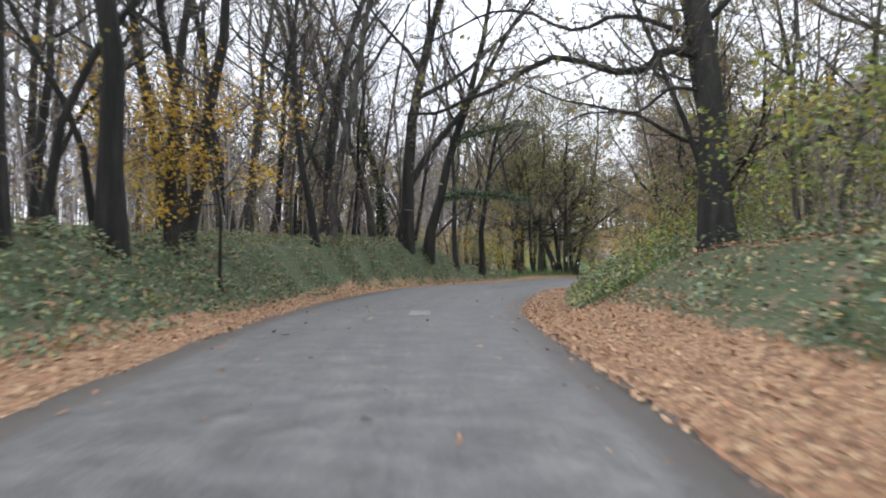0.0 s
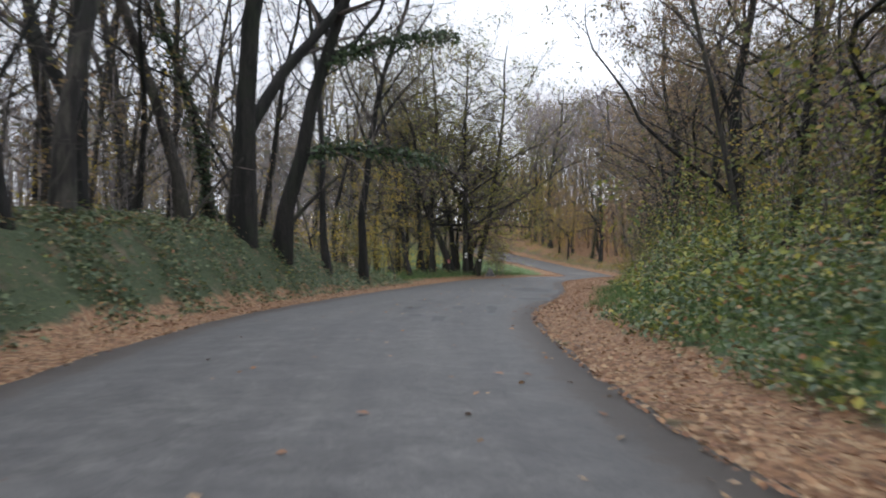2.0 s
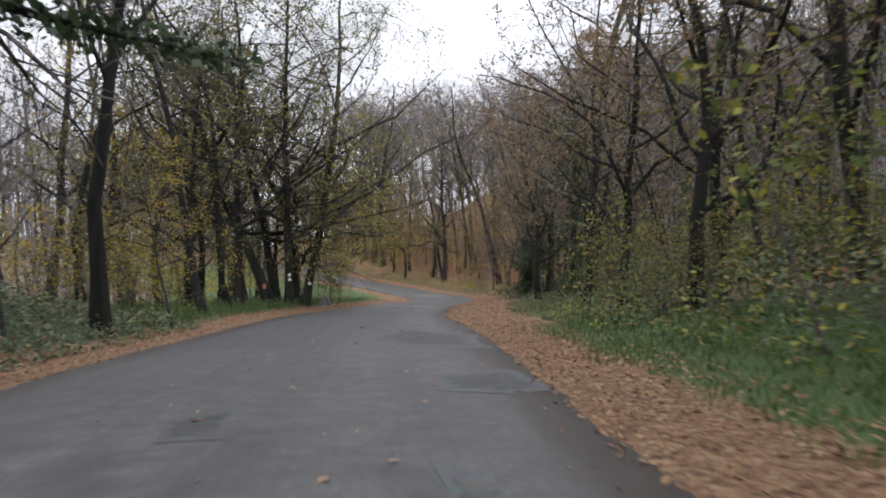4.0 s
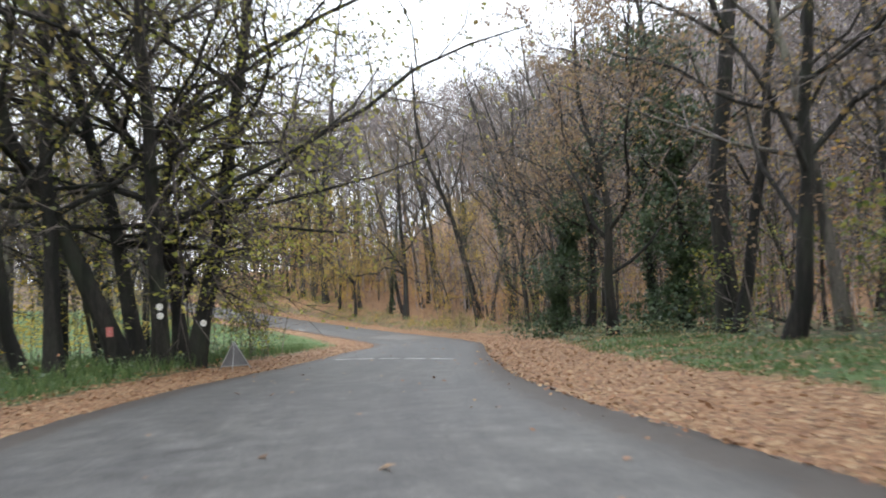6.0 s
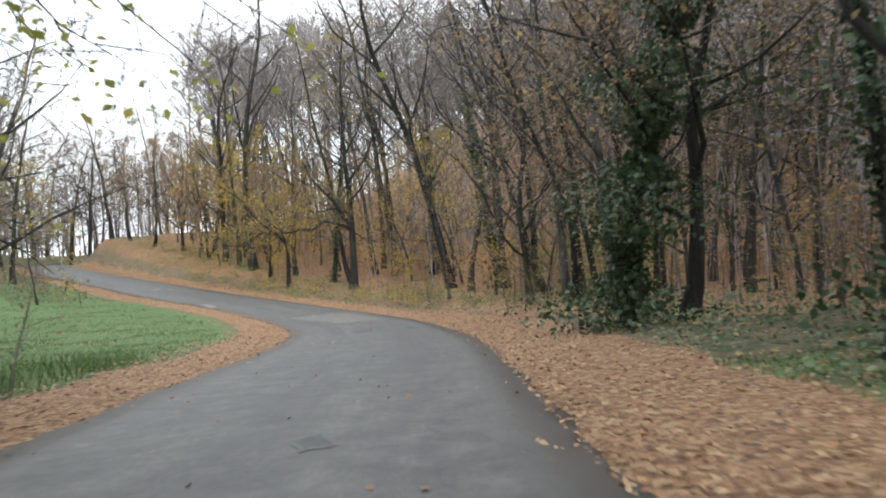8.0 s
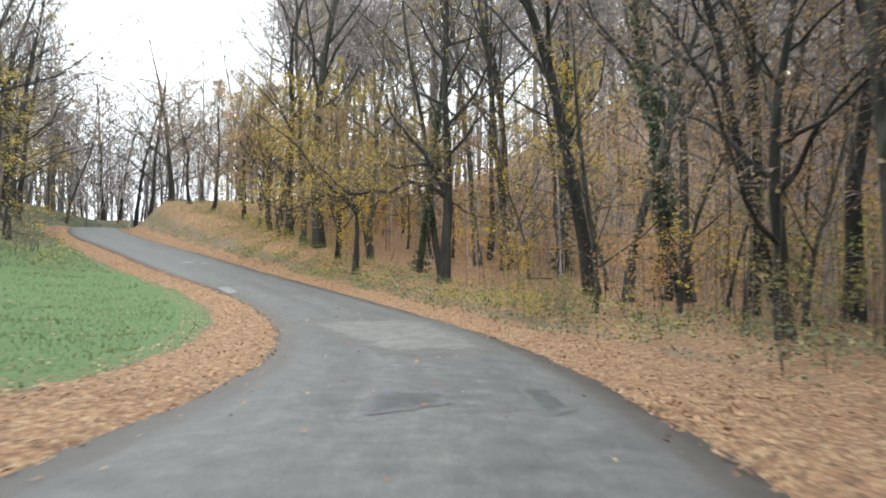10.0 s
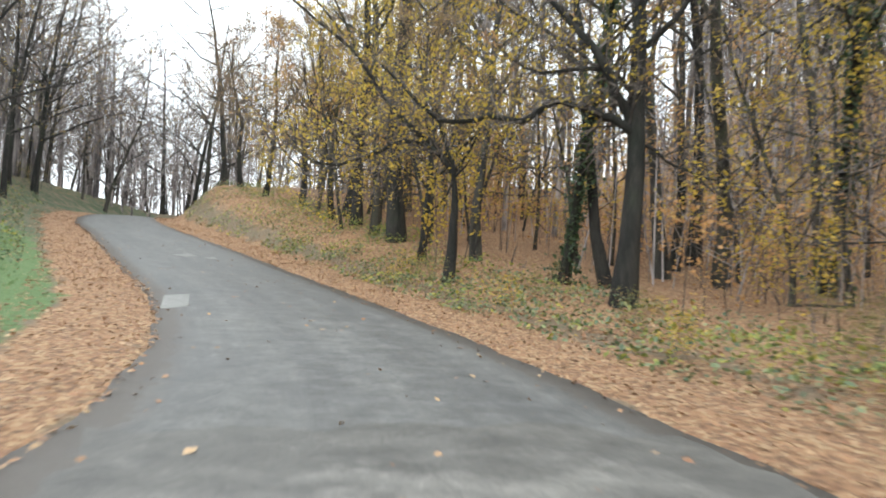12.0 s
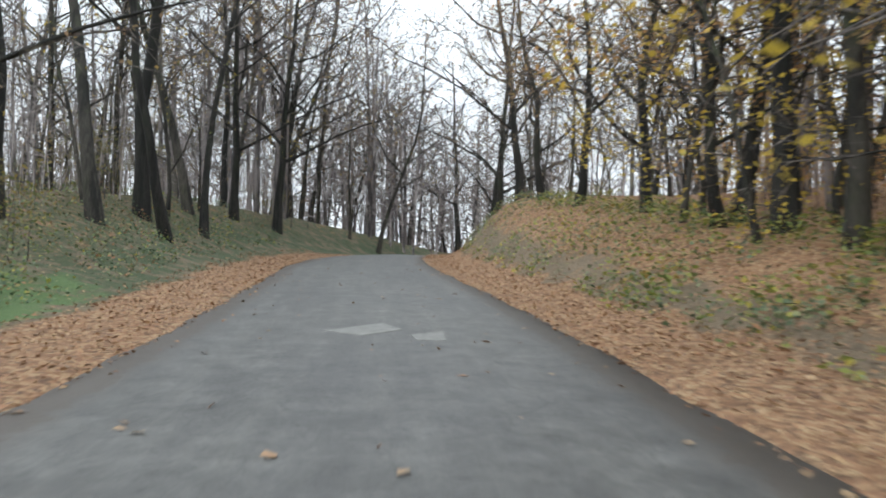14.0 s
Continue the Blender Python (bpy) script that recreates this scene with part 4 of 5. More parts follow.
# trees that can be told apart: kind, place, turn, size, tilt
for key, x, y, turn, size, tilt in (
        ("bare_a", -6.6, 16.6, 40, 1.0, 0), ("gold", -5.6, 21.0, 200, 1.0, 0), ("bare_e", -7.0, 21.4, 20, 1.0, 0), ("bare_b", -7.4, 23.6, 10, 1.05, 2), ("bare_a", -6.6, 12.2, 120, 0.9, 0),
        ("bare_e", -5.5, 34.8, 80, 1.0, -2), ("bare_c", -5.2, 37.2, 20, 1.1, 2), ("forked", -6.0, 40.8, 130, 1.0, 0), ("bare_b", -9.0, 42.5, 300, 1.0, 3),
        ("bare_a", -8.0, 45.6, 30, 0.9, 0), ("bare_c", -4.4, 48.6, 160, 1.1, 0), ("forked", -2.6, 48.2, 20, 1.25, -2), ("ivy_limb", -1.4, 50.4, 0, 1.0, 0),
        ("ivy_a", -4.0, 53.6, 200, 1.0, 2), ("bare_b", 0.4, 55.0, 70, 0.95, 0), ("bare_a", 2.2, 60.3, 240, 0.85, 0), ("yellow_b", 4.2, 64.5, 50, 0.6, 0),
        ("pair", 8.0, 78.5, 15, 1.0, 0), ("clump", 10.75, 80.2, 0, 1.0, 0), ("young_a", 12.6, 84.6, 60, 0.4, 0), ("bare_b", 5.9, 71.5, 110, 0.9, 0),
        ("olive_a", 6.0, 80.4, 70, 1.1, 0), ("olive_a", 5.0, 86.5, 20, 1.15, 0), ("olive_a", 8.6, 90.5, 130, 1.1, 0), ("yellow_a", 2.0, 81.0, 60, 1.0, 0), ("olive_a", 1.5, 74.0, 10, 1.1, 0), ("young_a", 6.2, 77.2, 10, 1.0, 0), ("young_a", 9.6, 85.5, 100, 1.0, 0),
        ("olive_a", 10.5, 96.0, 30, 1.2, 0), ("olive_a", 13.0, 103.5, 90, 1.2, 0), ("yellow_a", 9.0, 105.0, 200, 1.2, 0), ("olive_a", 12.0, 112.0, 260, 1.2, 0), ("yellow_b", 7.0, 97.0, 40, 1.2, 0), ("brown_a", 15.5, 116.0, 10, 1.1, 0),
        ("olive_a", 11.8, 88.0, 310, 0.9, 0), ("olive_a", 6.6, 83.0, 160, 1.1, 0), ("yellow_b", 36.4, 141.4, 100, 1.0, 0), ("orange_a", 33.6, 146.5, 50, 1.0, 0), ("yellow_b", 38.5, 143.5, 250, 1.1, 0), ("orange_a", 38.0, 140.8, 10, 0.9, 0), ("yellow_b", 32.9, 151.6, 220, 1.0, 0), ("shrub_olive", 14.6, 85.5, 0, 0.75, 0), ("shrub_bare", 15.3, 87.6, 80, 0.85, 0), ("shrub_olive", 14.2, 88.8, 200, 0.9, 0), ("shrub_bare", 13.6, 86.6, 120, 0.8, 0), ("shrub_olive", 13.9, 83.4, 20, 0.6, 0),
        ("shrub_olive", 12.2, 50.0, 30, 0.55, 0), ("shrub_olive", 13.4, 52.6, 130, 0.6, 0), ("shrub_olive", 14.4, 55.4, 230, 0.55, 0), ("shrub_bare", 12.8, 51.2, 80, 0.45, 0),
        ("yellow_b", 43.5, 126.5, 0, 1.0, 0), ("orange_a", 44.0, 132.0, 50, 1.0, 0), ("yellow_b", 42.9, 121.3, 90, 1.0, 0), ("orange_a", 40.6, 136.4, 20, 1.0, 0), 
        ("orange_a", 45.0, 113.0, 130, 1.0, 0), ("yellow_b", 36.6, 149.4, 60, 1.1, 0), ("yellow_a", 34.4, 152.2, 10, 1.0, 0), ("yellow_b", 37.4, 145.6, 160, 1.1, 0),
        ("orange_a", 35.8, 154.0, 200, 1.0, 0), ("orange_a", 38.6, 150.0, 20, 1.0, 0), ("yellow_b", 18.6, 132.5, 30, 0.9, 0), ("brown_a", 15.6, 172.5, 40, 1.1, 0), ("brown_a", 14.0, 178.5, 140, 1.15, 0), ("brown_a", 28.2, 171.5, 220, 1.1, 0),
        ("brown_a", 26.6, 178.5, 20, 1.1, 0), ("brown_a", 25.4, 188.0, 80, 1.2, 0), ("brown_a", 22.0, 201.0, 190, 1.25, 0), ("brown_a", 10.8, 190.0, 300, 1.2, 0), ("brown_a", 24.0, 209.0, 100, 1.2, 0),
        ("oak_limb", 6.0, 18.9, 0, 1.0, 0), ("olive_thick", 9.2, 27.4, 270, 1.05, 14), ("olive_thick", 10.6, 34.5, 60, 1.0, 3), ("brown_thick", 11.4, 39.4, 90, 0.8, 2), ("olive_thick", 12.6, 43.8, 150, 1.1, 4), ("brown_thick", 16.2, 49.5, 250, 1.1, 0), ("bare_d", 7.0, 22.5, 10, 1.0, 0),
        ("brown_thick", 14.6, 53.0, 20, 1.0, 3), ("olive_thick", 18.2, 56.5, 240, 1.0, 0), ("brown_thick", 17.6, 61.0, 100, 1.0, 0), ("young_b", 12.5, 38, 10, 1.0, 0),
        ("bare_a", 25.5, 75.2, 200, 1.15, 0), ("brown_thick", 24.6, 79.4, 10, 0.95, 0), ("brown_thick", 21.6, 69.6, 80, 1.0, 0), ("brown_thick", 29.2, 87.5, 130, 1.0, 0), ("brown_thick", 34.2, 95.4, 30, 0.9, 0), ("brown_thick", 36.4, 104.0, 220, 0.9, 0), ("ivy_a", 28.2, 81.6, 30, 0.8, 0), ("ivy_thick", 27.8, 79.6, 150, 1.0, 0), ("ivy_thick", 28.6, 88.6, 60, 0.8, 5), ("bare_b", 24.0, 73.5, 300, 0.9, 0),
        ("bare_c", 32.4, 93.4, 40, 0.9, 4), ("bare_c", 36.3, 101.2, 40, 0.9, 5), 
        ("bare_d", 35.4, 99.5, 30, 1.25, 9), ("bare_b", 36.0, 98.6, 120, 0.75, 2), ("bare_c", 36.4, 97.6, 210, 0.85, 0), ("bare_a", 37.2, 96.9, 10, 0.8, 0),
        ("bare_c", 42.0, 114.6, 20, 1.0, 0), ("bare_a", 40.8, 110.2, 70, 0.8, 2), ("bare_b", 39.8, 107.6, 100, 0.95, -6), ("bare_a", 41.2, 106.8, 200, 0.95, 0),
        ("bare_a", 41.0, 119.4, 100, 1.1, -14), ("ivy_a", 42.6, 116.2, 60, 1.2, 0), ("bare_c", 46.2, 122.4, 200, 1.0, 0), ("bare_c", 40.3, 115.9, 320, 0.9, 0),
        ("yellow_oak", 37.4, 126.5, 0, 1.0, 0), ("broken_oak", 34.9, 132.6, 0, 1.0, 0), ("bare_c", 36.9, 136.6, 20, 0.9, 0), ("ivy_a", 38.0, 131.6, 250, 0.8, 0), ("bare_b", 39.0, 130.6, 90, 0.95, 0),
        ("bare_c", 42.2, 133.4, 45, 1.05, 0), ("bare_c", 42.6, 130.9, 180, 1.1, 0), ("bare_a", 45.8, 137.8, 90, 1.0, 0), ("bare_c", 46.4, 131.2, 30, 1.0, 0), ("ivy_a", 45.2, 129.6, 220, 1.0, 0),
        ("brown_thick", 35.4, 138.6, 60, 0.75, 0), ("bare_c", 34.7, 144.8, 210, 0.9, 2), ("brown_thick", 33.6, 150.2, 10, 0.85, 0), ("bare_a", 34.3, 147.4, 150, 0.95, 0), ("brown_thick", 32.6, 156.4, 230, 0.95, 0),
        ("bare_a", 35.2, 142.2, 250, 1.25, 3), ("brown_thick", 30.6, 160.6, 100, 0.9, 0), ("brown_thick", 29.4, 166.5, 10, 0.9, 0),
        ("brown_a", 17.6, 144.5, 45, 1.0, 0), ("bare_a", 15.8, 149.5, 30, 1.0, 0), ("bare_c", 16.2, 153.8, 100, 1.1, 0), ("bare_b", 17.2, 156.5, 200, 1.0, 0),
        ("bare_a", 15.4, 158.2, 260, 1.0, 0), ("bare_e", 16.3, 161.5, 20, 1.0, 0), ("bare_c", 14.6, 164.0, 130, 1.0, 0), ("brown_a", 14.8, 168.5, 10, 1.0, 0), ("bare_b", 13.0, 172.0, 80, 1.0, 0)):
    stand(key, x, y, turn=turn, size=size, tilt=tilt)


def scatter(box, count, keys, gap, edge_gap, side=0, far=200, small=0.8, big=1.15):
    (x0, y0), (x1, y1) = box
    spots = np.column_stack([rng.uniform(x0, x1, count * 14), rng.uniform(y0, y1, count * 14)])
    d, s = nearest(spots)[:, :2].T
    done = 0
    for x, y in spots[(d > edge_gap) & (d < far) & ((s == side) | (side == 0))]:
        if done < count and all((x - a) ** 2 + (y - b) ** 2 > gap * gap for a, b in PLANTED):
            stand(keys[rng.integers(len(keys))], x, y, turn=rng.uniform(0, 360), size=rng.uniform(small, big), tilt=rng.uniform(-3, 3))
            done += 1


NEAR = ["bare_b", "bare_c", "bare_d", "bare_e", "bare_d"]
FAR = ["far_bare_a", "far_bare_b", "far_bare_c", "far_bare_d", "far_bare_e", "far_bare_c"]
YOUNG = ["young_a", "young_b", "young_c"]
scatter(((-14, 6), (4, 62)), 22, NEAR, 1.7, 4.0, -1, 9)
scatter(((-16, 2), (6, 66)), 34, YOUNG, 1.2, 4.0, -1, 14)
scatter(((-34, 6), (2, 70)), 44, FAR, 2.0, 8, -1, 26)
scatter(((5, 0), (40, 62)), 30, FAR + ["brown_a", "olive_a", "brown_a", "olive_a", "brown_a"], 2.4, 7, 1, 26)
scatter(((5, 0), (40, 62)), 20, YOUNG[:2], 1.4, 4.5, 1, 16)
scatter(((-24, 62), (12, 108)), 34, FAR + ["yellow_b", "olive_a", "yellow_b"], 2.4, 8.5, -1, 36)
scatter(((18, 60), (70, 112)), 34, FAR + ["brown_a", "brown_a"], 2.6, 7, 1, 32, 0.7, 0.95)
scatter(((18, 60), (70, 112)), 30, YOUNG, 1.4, 6, 1, 18)
scatter(((34, 104), (80, 165)), 28, FAR + ["orange_a", "yellow_b", "orange_a", "far_bare_c", "far_bare_a", "yellow_a"], 2.4, 8, 1, 34, 0.85, 1.1)
scatter(((30, 108), (60, 170)), 16, ["young_c", "young_b"], 1.6, 5, 1, 18)
scatter(((-30, 138), (24, 200)), 32, FAR + ["brown_a"], 2.4, 6, -1, 34)
scatter(((5, 138), (24, 185)), 16, YOUNG, 1.4, 4, -1, 14)
scatter(((20, 160), (50, 210)), 18, FAR + ["brown_a"], 2.6, 5, 1, 26)
scatter(((24, 140), (44, 190)), 14, YOUNG, 1.4, 4, 1, 14)
scatter(((-8, 186), (36, 226)), 16, FAR + YOUNG, 2.0, 1.5)
scatter(((8, 176), (34, 222)), 30, YOUNG + FAR, 1.8, 1.5, 0, 200, 0.6, 0.9)
# shrubs and saplings under the trees
scatter(((4, 176), (34, 204)), 16, ["shrub_bare"], 1.2, 0.8, 0, 20, 0.4, 0.8)
scatter(((-12, 4), (8, 70)), 26, ["shrub_olive", "shrub_bare", "shrub_yellow", "shrub_bare"], 0.9, 3.5, -1, 12, 0.5, 1.0)
scatter(((5, 6), (30, 62)), 46, ["shrub_olive", "shrub_green", "shrub_green", "shrub_bare", "shrub_green"], 0.9, 3.2, 1, 12, 0.6, 1.25)
scatter(((16, 62), (50, 112)), 44, ["shrub_olive", "shrub_bare", "shrub_green", "shrub_bare"], 1.0, 5.5, 1, 13, 0.6, 1.2)
scatter(((33, 112), (38, 140)), 12, ["shrub_yellow", "shrub_olive"], 1.0, 1.8, 1, 4.5, 0.14, 0.3)
scatter(((33, 98), (40, 118)), 14, ["shrub_bare", "shrub_bare", "shrub_olive"], 0.7, 2.6, 1, 5.5, 0.3, 0.5)
scatter(((34, 112), (60, 165)), 40, ["shrub_orange", "shrub_yellow", "shrub_orange", "shrub_bare"], 1.1, 4.5, 1, 22, 0.5, 1.1)
scatter(((0, 66), (14, 84)), 8, ["shrub_yellow", "shrub_olive"], 1.0, 5.0, -1, 14, 0.7, 1.3)
scatter(((5, 136), (24, 180)), 26, ["shrub_bare", "shrub_bare", "shrub_olive"], 1.1, 4.5, -1, 12, 0.5, 0.9)


# ---------------------------------------------------------------- far woods, one mass
def wood_mass(name, label, spots, tall, limbs, twigs, low, stem, leaves, g):
    """A wood too far off to count its trees: stems, limbs and twigs in one mesh, sparse leaves in another."""
    n = len(spots)
    base = np.column_stack([spots, height(spots) - 0.2])
    top = base + np.column_stack([g.normal(size=(n, 2)) * 0.6, tall])
    mid = base + (top - base) * 0.5 + np.column_stack([g.normal(size=(n, 2)) * 0.3, np.zeros(n)])
    pieces = [rods(base, mid, stem, stem * 0.65), rods(mid, top, stem * 0.65, 0.03)]
    q = low + (0.97 - low) * g.uniform(0, 1, (n, limbs, 1))
    p = base[:, None] + q * (top - base)[:, None]
    a = g.uniform(0, 6.28, (n, limbs))
    h = np.stack([np.cos(a), np.sin(a), g.uniform(0.35, 1.3, (n, limbs))], -1)
    h *= (tall[:, None] * 0.36 * (1.25 - 0.8 * q[..., 0]) / np.linalg.norm(h, axis=-1))[..., None]
    p, h = p.reshape(-1, 3), h.reshape(-1, 3)
    pieces.append(ribbons(p, p + h, 0.062, 0.022, g))
    start = p[:, None] + h[:, None] * g.uniform(0.2, 1.0, (len(p), twigs, 1))
    ln = np.linalg.norm(h, axis=1)[:, None, None]
    end = start + (h[:, None] / ln * 0.6 + g.normal(size=(len(p), twigs, 3)) * 0.55) * ln * 0.42
    pieces.append(ribbons(start.reshape(-1, 3), end.reshape(-1, 3), 0.03, 0.014, g))
    verts, faces, at = [], [], 0
    for v, f in pieces:
        verts.append(v)
        faces.append(f + at)
        at += len(v)
    root = tagged(new(name), label, "woods", kind="stuff")
    mesh_object("stems", np.concatenate(verts), np.concatenate(faces), HAZED_TWIG, root)["kind"] = "stuff"
    ends = end.reshape(-1, 3)
    v, f = leaf_quads(ends[g.integers(0, len(ends), leaves)] + g.normal(size=(leaves, 3)) * 0.08, 0.2, g)
    mesh_object("foliage", v, f, LEAF_BROWN, root)["kind"] = "stuff"


def far_woods():
    g = np.random.default_rng(77)
    spots = np.column_stack([g.uniform(-95, 150, 6000), g.uniform(-20, 235, 6000)])
    d, s = nearest(spots)[:, :2].T
    x, y = spots.T
    lawn = (s < 0) & (y > 78) & (y < 136) & (d < 40)
    near_limit = np.where((y > 0) & (y < 172), 24, 5)
    hill = (s > 0) & (y > 84) & (y < 215)
    keep = ~hill & (d > near_limit) & (d < 90) & ~lawn & (g.uniform(0, 1, len(y)) < np.where(s < 0, 0.36, 0.6))
    woods = spots[keep][:720]
    wood_mass("far_woods", "bare autumn woods on the far slopes", woods, g.uniform(13, 19, len(woods)), 12, 9, 0.28, 0.2, 34000, g)
    spots = np.column_stack([g.uniform(36, 130, 5000), g.uniform(84, 215, 5000)])
    d = nearest(spots)[:, 0]
    x, y = spots.T
    woods = spots[(d > 15) & (x > np.where(y > 112, 60 + 0.3 * (y - 124), 36)) & (x < 88 + 0.6 * (y - 84))][:520]
    wood_mass("hill_woods", "dense mauve-grey bare wood climbing the hill", woods, g.uniform(14, 20, len(woods)), 16, 14, 0.24, 0.17, 20000, g)
    woods = spots[(d > 9) & (d < 30) & (y > 138) & (y < 178) & (x < 56)][:50]
    wood_mass("high_wood", "open stand of tall bare beeches with high fine crowns", woods, g.uniform(19, 24, len(woods)), 16, 14, 0.5, 0.17, 3500, g)
    spots = np.column_stack([g.uniform(-14, 60, 900), g.uniform(182, 232, 900)])
    woods = spots[(nearest(spots)[:, 0] > 1.2) & (spots[:, 1] > 186)][:150]
    wood_mass("crest_woods", "bluish bare wood behind the crest of the road", woods, g.uniform(6, 11, len(woods)), 12, 8, 0.1, 0.1, 700, g)


far_woods()


def understory(name, label, material, bands, size, seed):
    """Layered sprays of leaves on saplings too thin to tell apart."""
    g = np.random.default_rng(seed)
    every, stems = [], []
    for count, x0, x1, y0, y1, side, near_d, far_d, low, high in bands:
        spots = np.column_stack([g.uniform(x0, x1, count * 5), g.uniform(y0, y1, count * 5)])
        d, s = nearest(spots)[:, :2].T
        spots = spots[(d > near_d) & (d < far_d) & (s == side)][:count]
        z = height(spots)
        for (x, y), h in zip(spots, z):
            tall = g.uniform(low, high)
            stems.append(((x, y, h - 0.05), (x + g.normal() * 0.15, y + g.normal() * 0.15, h + tall)))
            for _ in range(5):
                c = np.array([x, y, h + tall * g.uniform(0.3, 1.0)]) + g.normal(size=3) * (0.45, 0.45, 0.05)
                every.append(c + g.normal(size=(16, 3)) * (0.45, 0.45, 0.09))
    root = tagged(new(name), label, "saplings", kind="stuff")
    v, f = leaf_quads(np.concatenate(every), size, g, 0.5)
    mesh_object("foliage", v, f, material, root)["kind"] = "stuff"
    a, b = (np.array(c) for c in zip(*stems))
    v, f = rods(a, b, 0.018, 0.006)
    mesh_object("stems", v, f, TWIG, root)["kind"] = "stuff"


understory("orange_saplings", "layered orange leaves of beech saplings in the wood", LEAF_ORANGE, [
    (430, 34, 90, 96, 168, 1, 9, 50, 1.0, 5.0), (120, 38, 64, 138, 170, 1, 8, 36, 1.0, 3.5), (110, 20, 60, 62, 104, 1, 10, 32, 1.0, 5.0)], 0.16, 41)
understory("yellow_saplings", "layered yellow leaves of saplings in the wood", LEAF_YELLOW, [
    (150, 34, 85, 100, 168, 1, 7, 34, 1.5, 6.0), (60, 6, 40, 0, 58, 1, 5, 20, 1.2, 5.0), (60, -25, 12, 20, 92, -1, 7, 24, 1.0, 4.0), (70, 0, 14, 86, 116, -1, 7, 26, 1.5, 5.0)], 0.15, 42)
understory("olive_saplings", "thin olive-leaved saplings at the edge of the wood", LEAF_OLIVE, [
    (100, 5, 40, 0, 60, 1, 4, 18, 1.5, 5.0), (150, -25, 12, 4, 92, -1, 6, 24, 1.0, 5.0), (60, 0, 14, 86, 116, -1, 7, 26, 1.5, 5.0)], 0.13, 43)


def thicket():
    """Bare saplings too many to count between the trunks."""
    g = np.random.default_rng(91)
    spots = np.column_stack([g.uniform(-45, 95, 30000), g.uniform(-6, 190, 30000)])
    d, s = nearest(spots)[:, :2].T
    x, y = spots.T
    left = (s < 0) & (d > 6) & (d < 34) & ((y < 78) | (y > 150))
    right = (s > 0) & (d > 8) & (d < 48) & (g.uniform(0, 1, len(x)) < np.where((y > 128) & (x < 36 + 0.56 * (y - 124)), 0.25, 0.9))
    spots = spots[left | right][:5200]
    n = len(spots)
    base = np.column_stack([spots, height(spots) - 0.05])
    top = base + np.column_stack([g.normal(size=(n, 2)) * 0.5, g.uniform(2.5, 8, n)])
    v0, f0 = ribbons(base, top, 0.03, 0.01, g)
    start = base[:, None] + (top - base)[:, None] * g.uniform(0.2, 0.97, (n, 11, 1))
    out = g.normal(size=(n, 11, 3)) * (0.7, 0.7, 0.3) + (0, 0, 0.55)
    v1, f1 = ribbons(start.reshape(-1, 3), (start + out).reshape(-1, 3), 0.014, 0.006, g)
    ob = mesh_object("thicket", np.concatenate([v0, v1]), np.concatenate([f0, f1 + len(v0)]), HAZED_TWIG)
    tagged(ob, "grey-brown thicket of bare saplings between the trunks", "thicket", kind="stuff")


thicket()


# ---------------------------------------------------------------- low growth, fallen leaves, grass
def places_on(count, y0, y1, side, near_d, far_d, g, power=1.0):
    """Places beside the road: random along it and outwards."""
    i = g.uniform(np.searchsorted(CY, y0), np.searchsorted(CY, y1) - 1.01, count)
    k = i.astype(int)
    t = (i - k)[:, None]
    out = near_d + (far_d - near_d) * g.uniform(0, 1, count) ** power
    mid = CENTRE[k] * (1 - t) + CENTRE[k + 1] * t
    acr = ACROSS[k] * (1 - t) + ACROSS[k + 1] * t
    return mid + acr * (side * (HALF[k] + out))[:, None], out


def patch_noise(xy, scale, seed):
    x, y = xy[:, 0] / scale + seed * 3.1, xy[:, 1] / scale - seed * 1.7
    return 0.5 + 0.5 * (np.sin(x + 1.9 * np.sin(y * 0.7)) * np.cos(y * 1.1 + 1.4 * np.sin(x * 0.8)) * 0.7 + 0.3 * np.sin(2.7 * x + 1.3 * y))


def undergrowth(name, label, material, bands, size, seed):
    g = np.random.default_rng(seed)
    every = []
    for count, y0, y1, side, near_d, far_d, low, high, fill in bands:
        xy, out = places_on(count, y0, y1, side, near_d, far_d, g)
        p = patch_noise(xy, 1.3, seed)
        tuft = patch_noise(xy, 0.34, seed + 5)
        keep = g.uniform(0, 1, count) < np.clip((p - 1 + fill) * 4, 0.06, 1) * np.clip(0.25 + 1.3 * tuft, 0, 1)
        xy, p, out, tuft = xy[keep], p[keep], out[keep], tuft[keep]
        top = (low + (high - low) * p) * (0.4 + 0.95 * tuft) * np.clip((out - near_d) / 0.9 + 0.25, 0, 1)
        z = height(xy) + top * np.sqrt(g.uniform(0, 1, len(xy)))
        every.append(np.column_stack([xy, z]))
    v, f = leaf_quads(np.concatenate(every), size, g, 0.25)
    return tagged(mesh_object(name, v, f, material), label, "undergrowth", kind="stuff")


